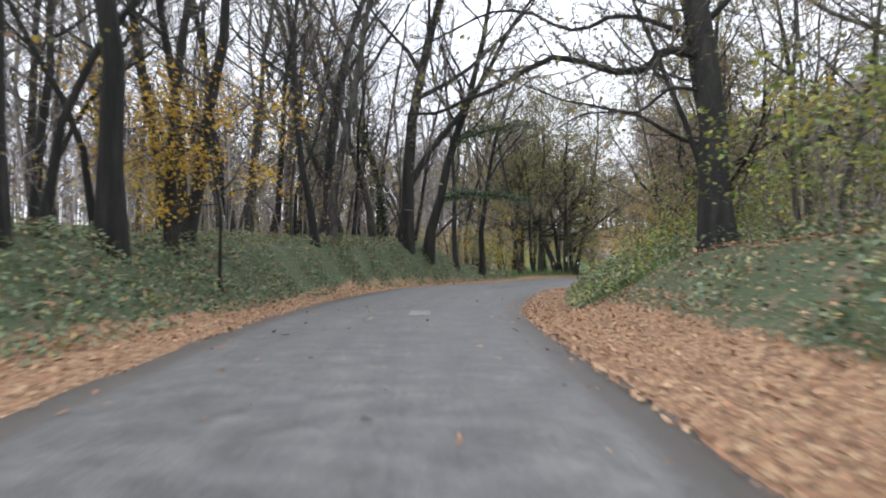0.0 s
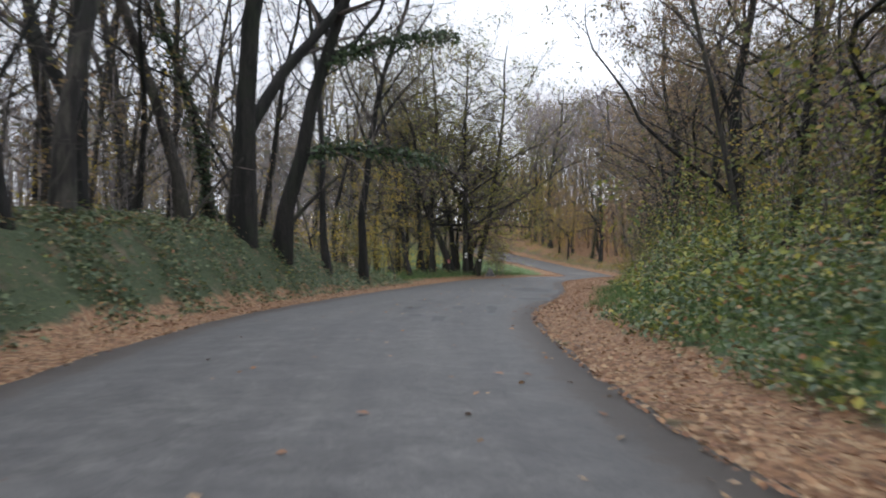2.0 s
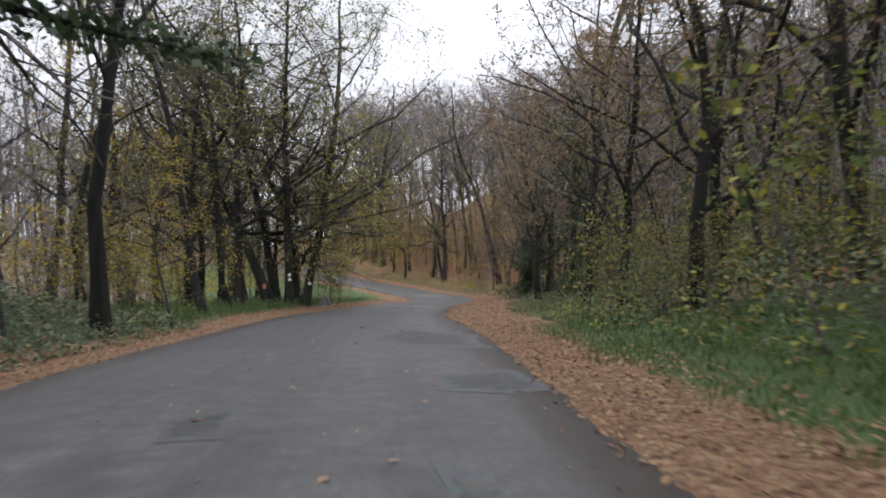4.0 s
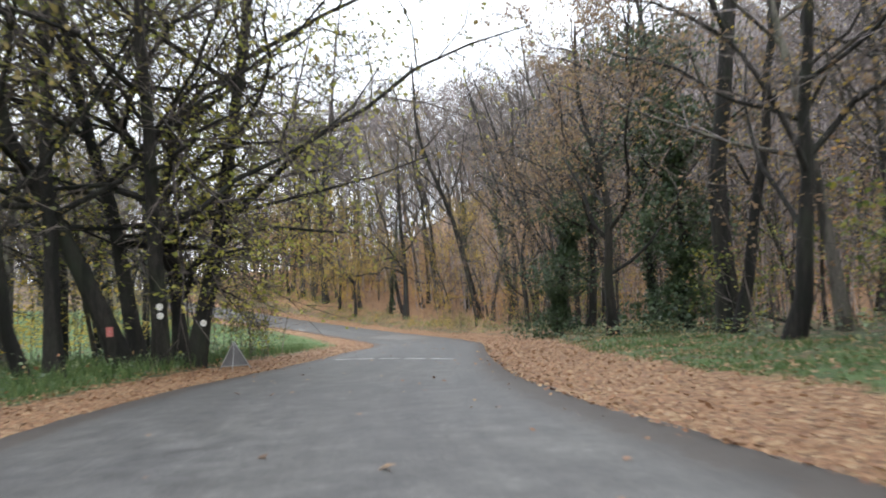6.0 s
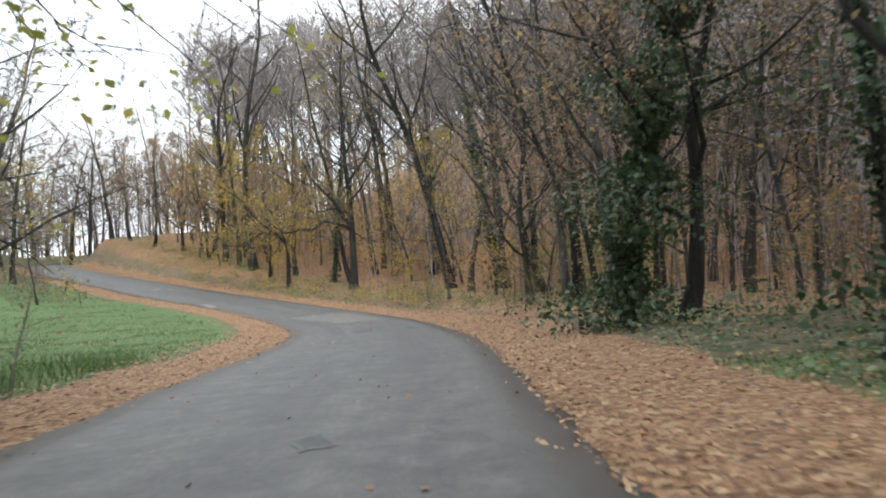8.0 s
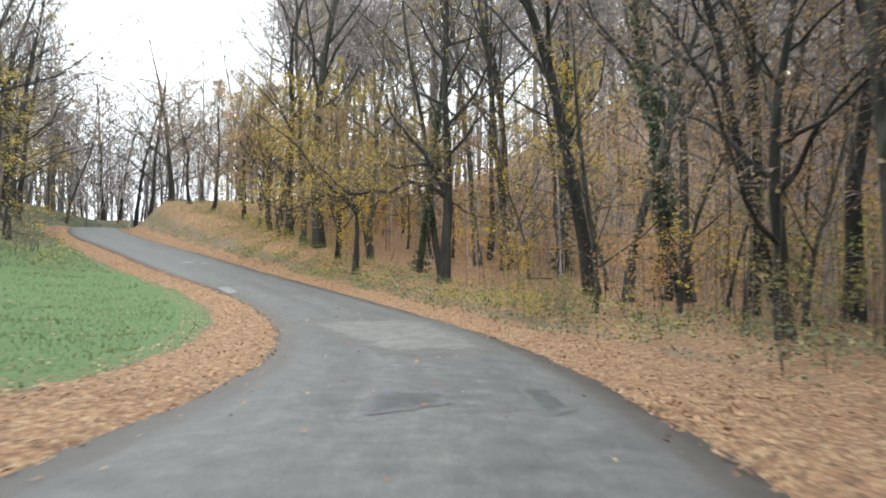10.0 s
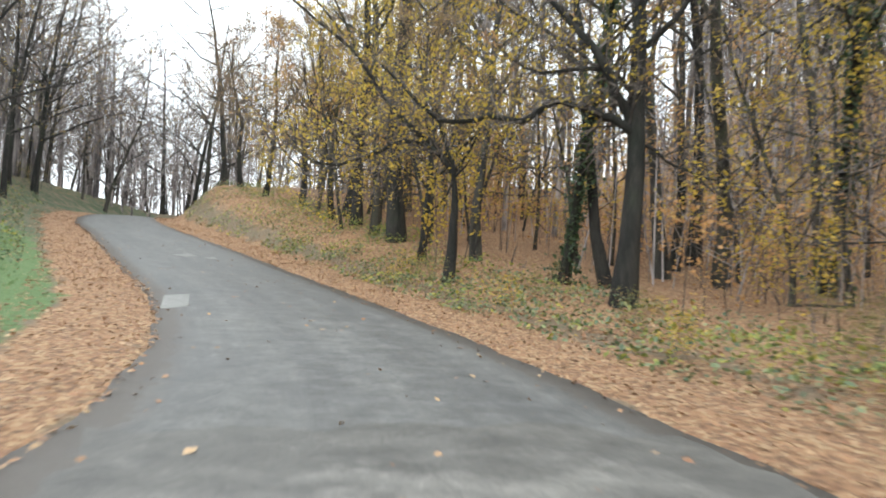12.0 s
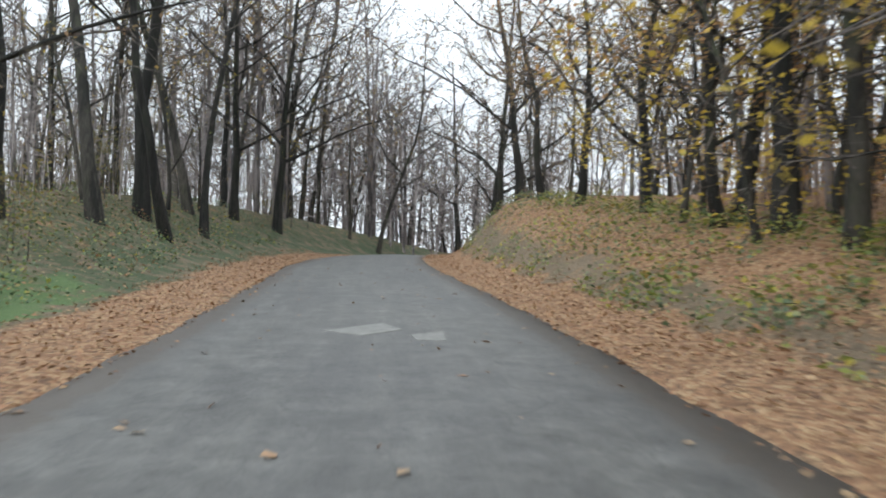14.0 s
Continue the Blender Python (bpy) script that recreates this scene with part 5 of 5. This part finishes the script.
undergrowth("bramble_cover", "low bramble and ivy covering the roadside banks", BRAMBLE, [
    (44000, -4, 40, -1, 0.9, 7, 0.08, 0.5, 0.86), (36000, 34, 64, -1, 0.8, 6, 0.1, 0.55, 0.86), (5000, 26, 62, 1, 2.6, 8, 0.4, 1.4, 0.7),
    (11000, 36, 60, 1, 2.4, 6, 0.5, 1.6, 0.75), (10000, 13, 34, 1, 2.6, 8, 0.2, 0.65, 0.65), (15000, -3, 17, 1, 1.7, 7, 0.08, 0.45, 0.62), (6000, 19, 37, 1, 1.1, 3.0, 0.2, 0.8, 0.8), (8000, 80, 108, 1, 2.6, 6, 0.15, 0.5, 0.7), (12000, 62, 112, 1, 5.0, 10, 0.15, 0.6, 0.6),
    (11000, 108, 142, 1, 1.4, 5.5, 0.1, 0.42, 0.72), (8500, 138, 170, 1, 1.7, 7, 0.15, 0.4, 0.7), (14000, 134, 172, -1, 2.6, 9, 0.15, 0.5, 0.8), (5000, 64, 84, -1, 2.2, 8, 0.2, 0.7, 0.6)], 0.095, 3)
undergrowth("yellowing_plants", "low yellow-green plants at the forest edge", SHRUB, [
    (16000, 22, 62, 1, 2.2, 7, 0.4, 1.7, 0.75), (3500, 20, 36, 1, 1.2, 3.0, 0.3, 1.0, 0.6), (6000, -4, 60, -1, 1.4, 6, 0.2, 0.6, 0.4), (7000, 116, 145, 1, 1.4, 5.5, 0.12, 0.55, 0.66), (2600, 104, 118, 1, 2.6, 5.5, 0.3, 1.0, 0.5),
    (9000, 138, 168, 1, 1.6, 7, 0.2, 0.6, 0.7), (3000, 66, 108, 1, 5.5, 9, 0.2, 0.9, 0.4), (5000, 136, 170, -1, 2.6, 8, 0.2, 0.6, 0.5)], 0.105, 9)


def fallen_leaves():
    g = np.random.default_rng(8)
    every = []
    for count, y0, y1, side, near_d, far_d, power in (
            (9000, -3, 62, -1, -0.1, 1.3, 1.0), (7500, -3, 21, 1, -0.1, 2.4, 1.3), (4000, 20, 40, 1, -0.1, 2.2, 1.6), (6000, 38, 62, 1, -0.1, 2.0, 1.0), (14000, 58, 100, 1, -0.1, 6.0, 1.7),
            (8000, 62, 100, -1, -0.1, 3.0, 1.1), (4500, 98, 132, -1, -0.1, 2.4, 1.3), (2600, 90, 134, -1, 2.2, 14, 1.0), (9000, 98, 140, 1, -0.1, 3.0, 1.0), (6000, 138, 172, 1, -0.1, 2.0, 1.0),
            (7000, 130, 172, -1, -0.1, 2.2, 1.2), (13000, 100, 160, 1, 3, 18, 1.0), (4500, 112, 168, 1, 1.5, 7, -1.0), (2500, 134, 170, -1, 2.2, 8, -1.0), (3000, 0, 60, -1, 1.5, 7, 1.0), (2500, 0, 60, 1, 2, 8, 1.0), (6500, -3, 20, 1, 2.5, 8, 1.0), (3500, -2, 62, -1, 1.2, 6.5, -1.0), (2500, 20, 62, 1, 2.2, 6, -1.0)):
        caught = 0.45 if power < 0 else 0.05
        power = abs(power)
        xy, out = places_on(count, y0, y1, side, near_d, far_d, g, power)
        every.append(np.column_stack([xy, height(xy) + 0.03 + caught * g.uniform(0, 1, count)]))
    xy, out = places_on(2600, -3, 165, 1, -5.2, -0.05, g)
    d = nearest(xy)[:, 0]
    keep = g.uniform(0, 1, len(xy)) < np.where(d > -0.6, 1.0, 0.16)
    xy = xy[keep]
    every.append(np.column_stack([xy, [road_z(*p) + 0.012 for p in xy]]))
    xy, out = places_on(180, -3, 165, 1, -4.6, -0.4, g)
    large = np.column_stack([xy, [road_z(*q) + 0.016 for q in xy]])
    v, f = leaf_quads(np.concatenate(every), 0.068, g, 0.6)
    v2, f2 = leaf_quads(large, 0.11, g, 1.5)
    v, f = np.concatenate([v, v2]), np.concatenate([f, f2 + len(v)])
    return tagged(mesh_object("fallen_leaves", v, f, LITTER), "drifts of orange-brown fallen leaves along the road", "leaves", kind="stuff")


fallen_leaves()


def grass():
    g = np.random.default_rng(4)
    v = []
    for count, y0, y1, side, near_d, far_d, tall, power in (
            (22000, 92, 134, -1, 2.6, 16, 0.1, 1.0), (14000, 62, 92, -1, 2.2, 9, 0.4, 1.2), (11000, 58, 88, 1, 2.4, 6.5, 0.13, 1.0), (17000, 20, 60, 1, 1.0, 4.0, 0.2, 1.0), (4000, 84, 104, 1, 3, 6, 0.2, 1.0)):
        xy, out = places_on(count, y0, y1, side, near_d, far_d, g, power)
        cov = cover(xy)[:, 2] * patch_noise(xy, 2.0, 6)
        xy = xy[g.uniform(0, 1, count) < np.clip(cov * 2.2, 0, 1)]
        n = len(xy)
        z = height(xy)
        a, b = g.uniform(0, 6.28, n), g.normal(size=(n, 2)) * 0.4
        w, h = g.uniform(0.008, 0.02, n), tall * g.uniform(0.5, 1.3, n)
        base = np.column_stack([xy, z - 0.01])
        side_v = np.column_stack([np.cos(a) * w, np.sin(a) * w, np.zeros(n)])
        v.append(np.stack([base - side_v, base + side_v, base + np.column_stack([b * h[:, None], h])], 1))
    v = np.concatenate(v).reshape(-1, 3)
    return tagged(mesh_object("grass", v, np.arange(len(v)).reshape(-1, 3), GRASS), "short green grass on the lawn and verges", "grass", kind="stuff")


grass()

# ---------------------------------------------------------------- marks and patches on the road
def road_patch(name, label, outline, material, lift=0.006, worn=False):
    """A patch that hugs the asphalt: rings from its outline in plan to its middle, with a thin rim."""
    bm = bmesh.new()
    pts = np.array(outline, float)
    mid = pts.mean(0)
    rings, inside = [], []
    for f in np.linspace(1.0, 0.1, 14) if worn else (1.0, 0.8, 0.6, 0.4, 0.2):
        inside += [min((1 - f) * 1.7, 1.0)] * len(pts)
        rings.append([bm.verts.new((*p, road_z(*p) + lift)) for p in mid + (pts - mid) * f])
    n = len(pts)
    for a, b in zip(rings, rings[1:]):
        for i in range(n):
            bm.faces.new((a[i], a[(i + 1) % n], b[(i + 1) % n], b[i]))
    bm.faces.new(rings[-1])
    if not worn:
        low = [bm.verts.new((*p, road_z(*p) - 0.02)) for p in mid + (pts - mid) * 1.01]
        inside += [0.0] * n
        for i in range(n):
            bm.faces.new((low[i], low[(i + 1) % n], rings[0][(i + 1) % n], rings[0][i]))
    bmesh.ops.recalc_face_normals(bm, faces=bm.faces)
    me = bpy.data.meshes.new(name)
    bm.to_mesh(me)
    bm.free()
    me.materials.append(material)
    lane = np.full((len(me.vertices), 3), 0.37, np.float32)
    me.attributes.new("lane", "FLOAT_VECTOR", "POINT").data.foreach_set("vector", lane.ravel())
    me.attributes.new("inside", "FLOAT", "POINT").data.foreach_set("value", np.array(inside, np.float32))
    return tagged(new(name, me), label, "road patch")


def finer(points, n=4):
    """The outline with points between its corners."""
    pts = np.array(points, float)
    return [tuple(pts[i] + (pts[(i + 1) % len(pts)] - pts[i]) * k / n) for i in range(len(pts)) for k in range(n)]


for outline in ([(-0.88, 19.9), (-0.42, 19.9), (-0.37, 17.5), (-0.83, 17.5)],):
    road_patch("road_patch", "small square pale repair in the asphalt", finer(outline), PALE_PATCH)
for outline in ([(27.62, 125.0), (27.5, 127.6), (28.0, 127.9), (28.08, 125.4)],
                [(26.7, 140.9), (27.3, 141.9), (27.7, 141.2), (27.3, 140.5)], [(27.9, 140.7), (28.25, 141.2), (28.4, 140.3), (28.05, 140.2)]):
    road_patch("road_patch", "pale worn concrete repair at the edge of the road", finer(outline), PALE_PATCH)


def blob(points, g, rough=0.16):
    """An uneven outline through the corners given."""
    pts, out = np.array(points, float), []
    mid = pts.mean(0)
    for i in range(len(pts)):
        a, b = pts[i], pts[(i + 1) % len(pts)]
        for t in (0.0, 0.17, 0.33, 0.5, 0.67, 0.83):
            p = a + (b - a) * t
            out.append(tuple(mid + (p - mid) * (1 + g.uniform(-rough, rough))))
    return out


shape = np.random.default_rng(12)
for points in ([(4.7, 43.4), (4.85, 42.6), (3.6, 37.4), (3.35, 37.4), (3.8, 39.2), (4.15, 41.4)], [(3.25, 41.6), (3.85, 42.3), (3.35, 39.8), (3.0, 39.6)],
               [(1.75, 39.8), (2.0, 41.5), (2.65, 41.8), (2.5, 40.4), (2.2, 39.6)], [(1.6, 37.5), (2.0, 37.6), (1.9, 36.5), (1.55, 36.4)], [(2.1, 37.0), (2.5, 37.0), (2.1, 35.1), (1.8, 35.1)],
               [(2.9, 46.4), (3.8, 47.0), (3.3, 44.9), (2.75, 45.0)], [(8.2, 57.4), (10.2, 60.4), (11.1, 57.0), (9.6, 53.2), (8.1, 54.8)], [(6.8, 49.0), (8.3, 49.4), (7.8, 47.0), (7.0, 46.7), (6.3, 47.4)],
               [(25.8, 98.8), (26.4, 100.2), (27.2, 99.8), (26.75, 98.7), (25.75, 98.2)], [(28.3, 100.2), (28.7, 100.1), (28.0, 98.2), (27.5, 97.8)],
               [(17.8, 80.3), (18.2, 80.5), (18.05, 79.8), (17.7, 79.7)]):
    road_patch("dark_patch", "dark damp patch of broken-up asphalt", blob(points, shape, 0.12), DARK_PATCH, 0.007, True)
for points in ([(27.9, 115.2), (29.8, 115.4), (32.4, 115.2), (32.2, 112.2), (31.5, 108.8), (30.5, 104.6), (29.0, 104.4), (28.0, 105.0), (28.0, 107.2), (28.0, 110.4)],):
    road_patch("light_patch", "broad lighter resurfaced stretch of asphalt", blob(points, shape, 0.05), LIGHT_ASPHALT, 0.005, True)
# a row of short white dashes across the road
for k in range(5):
    a, b = np.array((15.4, 80.0)), np.array((17.0, 75.8))
    p, q = a + (b - a) * k * 0.2137, a + (b - a) * (k * 0.2137 + 0.145)
    w = np.array((0.05, 0.012)) * 1.2
    ob = road_patch("road_dash", "short worn white painted dash on the road", [tuple(p - w), tuple(p + w), tuple(q + w), tuple(q - w)], WHITE_PAINT, 0.007)
    tagged(ob, category="road marking", group="dashes across the road")


# ---------------------------------------------------------------- small things
def part(name, bm, material, parent, label=""):
    me = bpy.data.meshes.new(name)
    bmesh.ops.recalc_face_normals(bm, faces=bm.faces)
    bm.to_mesh(me)
    bm.free()
    me.materials.append(material)
    ob = new(name, me)
    ob.parent = parent
    if label:
        ob["label"] = label
    return ob


def bar(bm, a, b, r, sides=6):
    """A round bar from a to b."""
    a, b = Vector(a), Vector(b)
    m = Matrix.Translation((a + b) / 2) @ (b - a).to_track_quat("Z", "Y").to_matrix().to_4x4()
    bmesh.ops.create_cone(bm, cap_ends=True, segments=sides, radius1=r, radius2=r, depth=(b - a).length, matrix=m)


STEEL = plain_grain("dull_galvanised_steel", (0.3, 0.31, 0.32), (0.5, 0.51, 0.52), 30, 0.45)
SIGN_BACK = plain_grain("grey_sign_back", (0.1, 0.105, 0.115), (0.17, 0.175, 0.185), 12, 0.55)
WHITE_PLATE = plain_grain("white_plate", (0.6, 0.6, 0.58), (0.8, 0.8, 0.78), 14, 0.5)
RED_PLATE = plain_grain("faded_red_plate", (0.4, 0.1, 0.09), (0.55, 0.2, 0.18), 14, 0.5)
STEEL.node_tree.nodes["Principled BSDF"].inputs["Metallic"].default_value = 0.7


def folding_sign(x, y, turn):
    """A portable triangular warning sign, seen from behind."""
    root = tagged(new("folding_warning_sign"), "small portable triangular warning sign, grey back, on the verge", "sign")
    root.matrix_basis = pose(x, y, ground_z(x, y), 0, 0, turn)
    bm = bmesh.new()
    tri = [(-0.34, 0, 0.12), (0.34, 0, 0.12), (0, 0.05, 0.74)]
    front = [bm.verts.new(Vector(p) + Vector((0, -0.006, 0))) for p in tri]
    back = [bm.verts.new(Vector(p) + Vector((0, 0.006, 0))) for p in tri]
    bm.faces.new(front)
    bm.faces.new(back[::-1])
    for i in range(3):
        bm.faces.new((front[i], front[(i + 1) % 3], back[(i + 1) % 3], back[i]))
    part("panel", bm, SIGN_BACK, root, "grey back of the triangular panel")
    for a, b in ((tri[0], tri[2]), (tri[1], tri[2]), (tri[0], tri[1])):
        bm = bmesh.new()
        bar(bm, Vector(a) + Vector((0, 0.012, 0)), Vector(b) + Vector((0, 0.012, 0)), 0.014)
        part("edge_rod", bm, STEEL, root)
    for a, b in (((-0.32, 0.0, 0.14), (-0.42, -0.02, 0.0)), ((0.32, 0.0, 0.14), (0.42, -0.02, 0.0)), ((0, 0.05, 0.7), (0.02, 0.38, 0.0))):
        bm = bmesh.new()
        bar(bm, a, b, 0.012)
        part("leg", bm, STEEL, root, "thin metal leg")
    return root


folding_sign(12.35, 78.7, 160)


def trail_plate(x, y, z, turn, material, label, round_plate):
    root = tagged(new("trail_plate"), label, "trail marker")
    root.matrix_basis = pose(x, y, z, 90, 0, turn)
    bm = bmesh.new()
    if round_plate:
        bmesh.ops.create_cone(bm, cap_ends=True, segments=20, radius1=0.085, radius2=0.08, depth=0.012)
    else:
        bmesh.ops.create_cube(bm, size=1, matrix=Matrix.Diagonal((0.16, 0.24, 0.012, 1)))
        bmesh.ops.bevel(bm, geom=bm.edges[:], offset=0.004, segments=1, affect="EDGES")
    part("plate", bm, material, root)
    bm = bmesh.new()
    bmesh.ops.create_cone(bm, cap_ends=True, segments=8, radius1=0.012, radius2=0.009, depth=0.012, matrix=Matrix.Translation((0, 0, 0.011)))
    part("nail", bm, STEEL, root)
    return root


clump = KINDS["clump"][2][0]
bpy.context.view_layer.update()
faces_road = []
for stem in clump.children:
    if stem.name.startswith("trunk"):
        ring = np.array([tuple(clump.matrix_basis @ v.co) for v in stem.data.vertices]).reshape(-1, 9, 3)
        faces_road.append(ring)
faces_road.sort(key=lambda r: r[1, :, 1].mean())
for ring, up, material, label, round_plate in zip([faces_road[0], faces_road[0], faces_road[1], faces_road[2]], (1.7, 1.48, 1.15, 1.2), (WHITE_PLATE, WHITE_PLATE, RED_PLATE, WHITE_PLATE),
                                                  ("round white trail marker nailed to a dark stem",) * 2 + ("faded red trail plate nailed to a dark stem", "round white trail marker nailed to a dark stem"), (True, True, False, True)):
    mids = ring.mean(1)
    at = mids[0, 2] + 0.3 + up
    p = np.array([np.interp(at, mids[:, 2], mids[:, k]) for k in range(3)])
    r = np.interp(at, mids[:, 2], np.linalg.norm(ring - mids[:, None], axis=2).mean(1))
    trail_plate(p[0] - 0.05 * r, p[1] - r - 0.015, p[2], 3, material, label, round_plate)


def fallen_branch(x, y, turn, length, r, rise, label):
    g = np.random.default_rng(int(abs(x * 10 + y)))
    wood = ([0], [])
    pts = [np.zeros(3)]
    d = np.array([math.cos(radians(rise)), 0, math.sin(radians(rise))])
    for _ in range(8):
        d = d + g.normal(size=3) * 0.05
        d /= np.linalg.norm(d)
        pts.append(pts[-1] + d * length / 8)
    tube(*wood, pts, r * np.linspace(1, 0.5, 9), 8)
    root = tagged(new("fallen_branch"), label, "branch")
    root.matrix_basis = pose(x, y, ground_z(x, y) + r * 0.5, 0, 0, turn)
    ob = mesh_object("stem", np.concatenate(wood[0][1:]), np.concatenate(wood[1]), BARK_GREY, root)
    ob.data.polygons.foreach_set("use_smooth", [True] * len(ob.data.polygons))
    twigs = np.array([pts[i] for i in (3, 4, 5, 6, 7)])
    ends = twigs + g.normal(size=(5, 3)) * 0.45 + (0, 0, 0.25)
    for k in range(5):
        v, f = rods(twigs[k:k + 1], ends[k:k + 1], 0.03, 0.01)
        mesh_object("side_twig", v, f, TWIG, root)


fallen_branch(-1.7, 50.2, 15, 3.4, 0.1, 44, "broken mossy trunk leaning among the trees on the bank")
fallen_branch(-4.0, 44.4, 40, 3.0, 0.06, 48, "thin dead branch leaning up from the bank")
fallen_branch(42.5, 125.5, 130, 3.0, 0.045, 6, "dead branch lying on the leafy forest floor")
fallen_branch(39.6, 134.0, 165, 3.0, 0.05, 4, "dead branch lying on the leafy forest floor")
fallen_branch(25.0, 72.0, 100, 3.0, 0.06, 18, "thin dead branch leaning up from the bank")
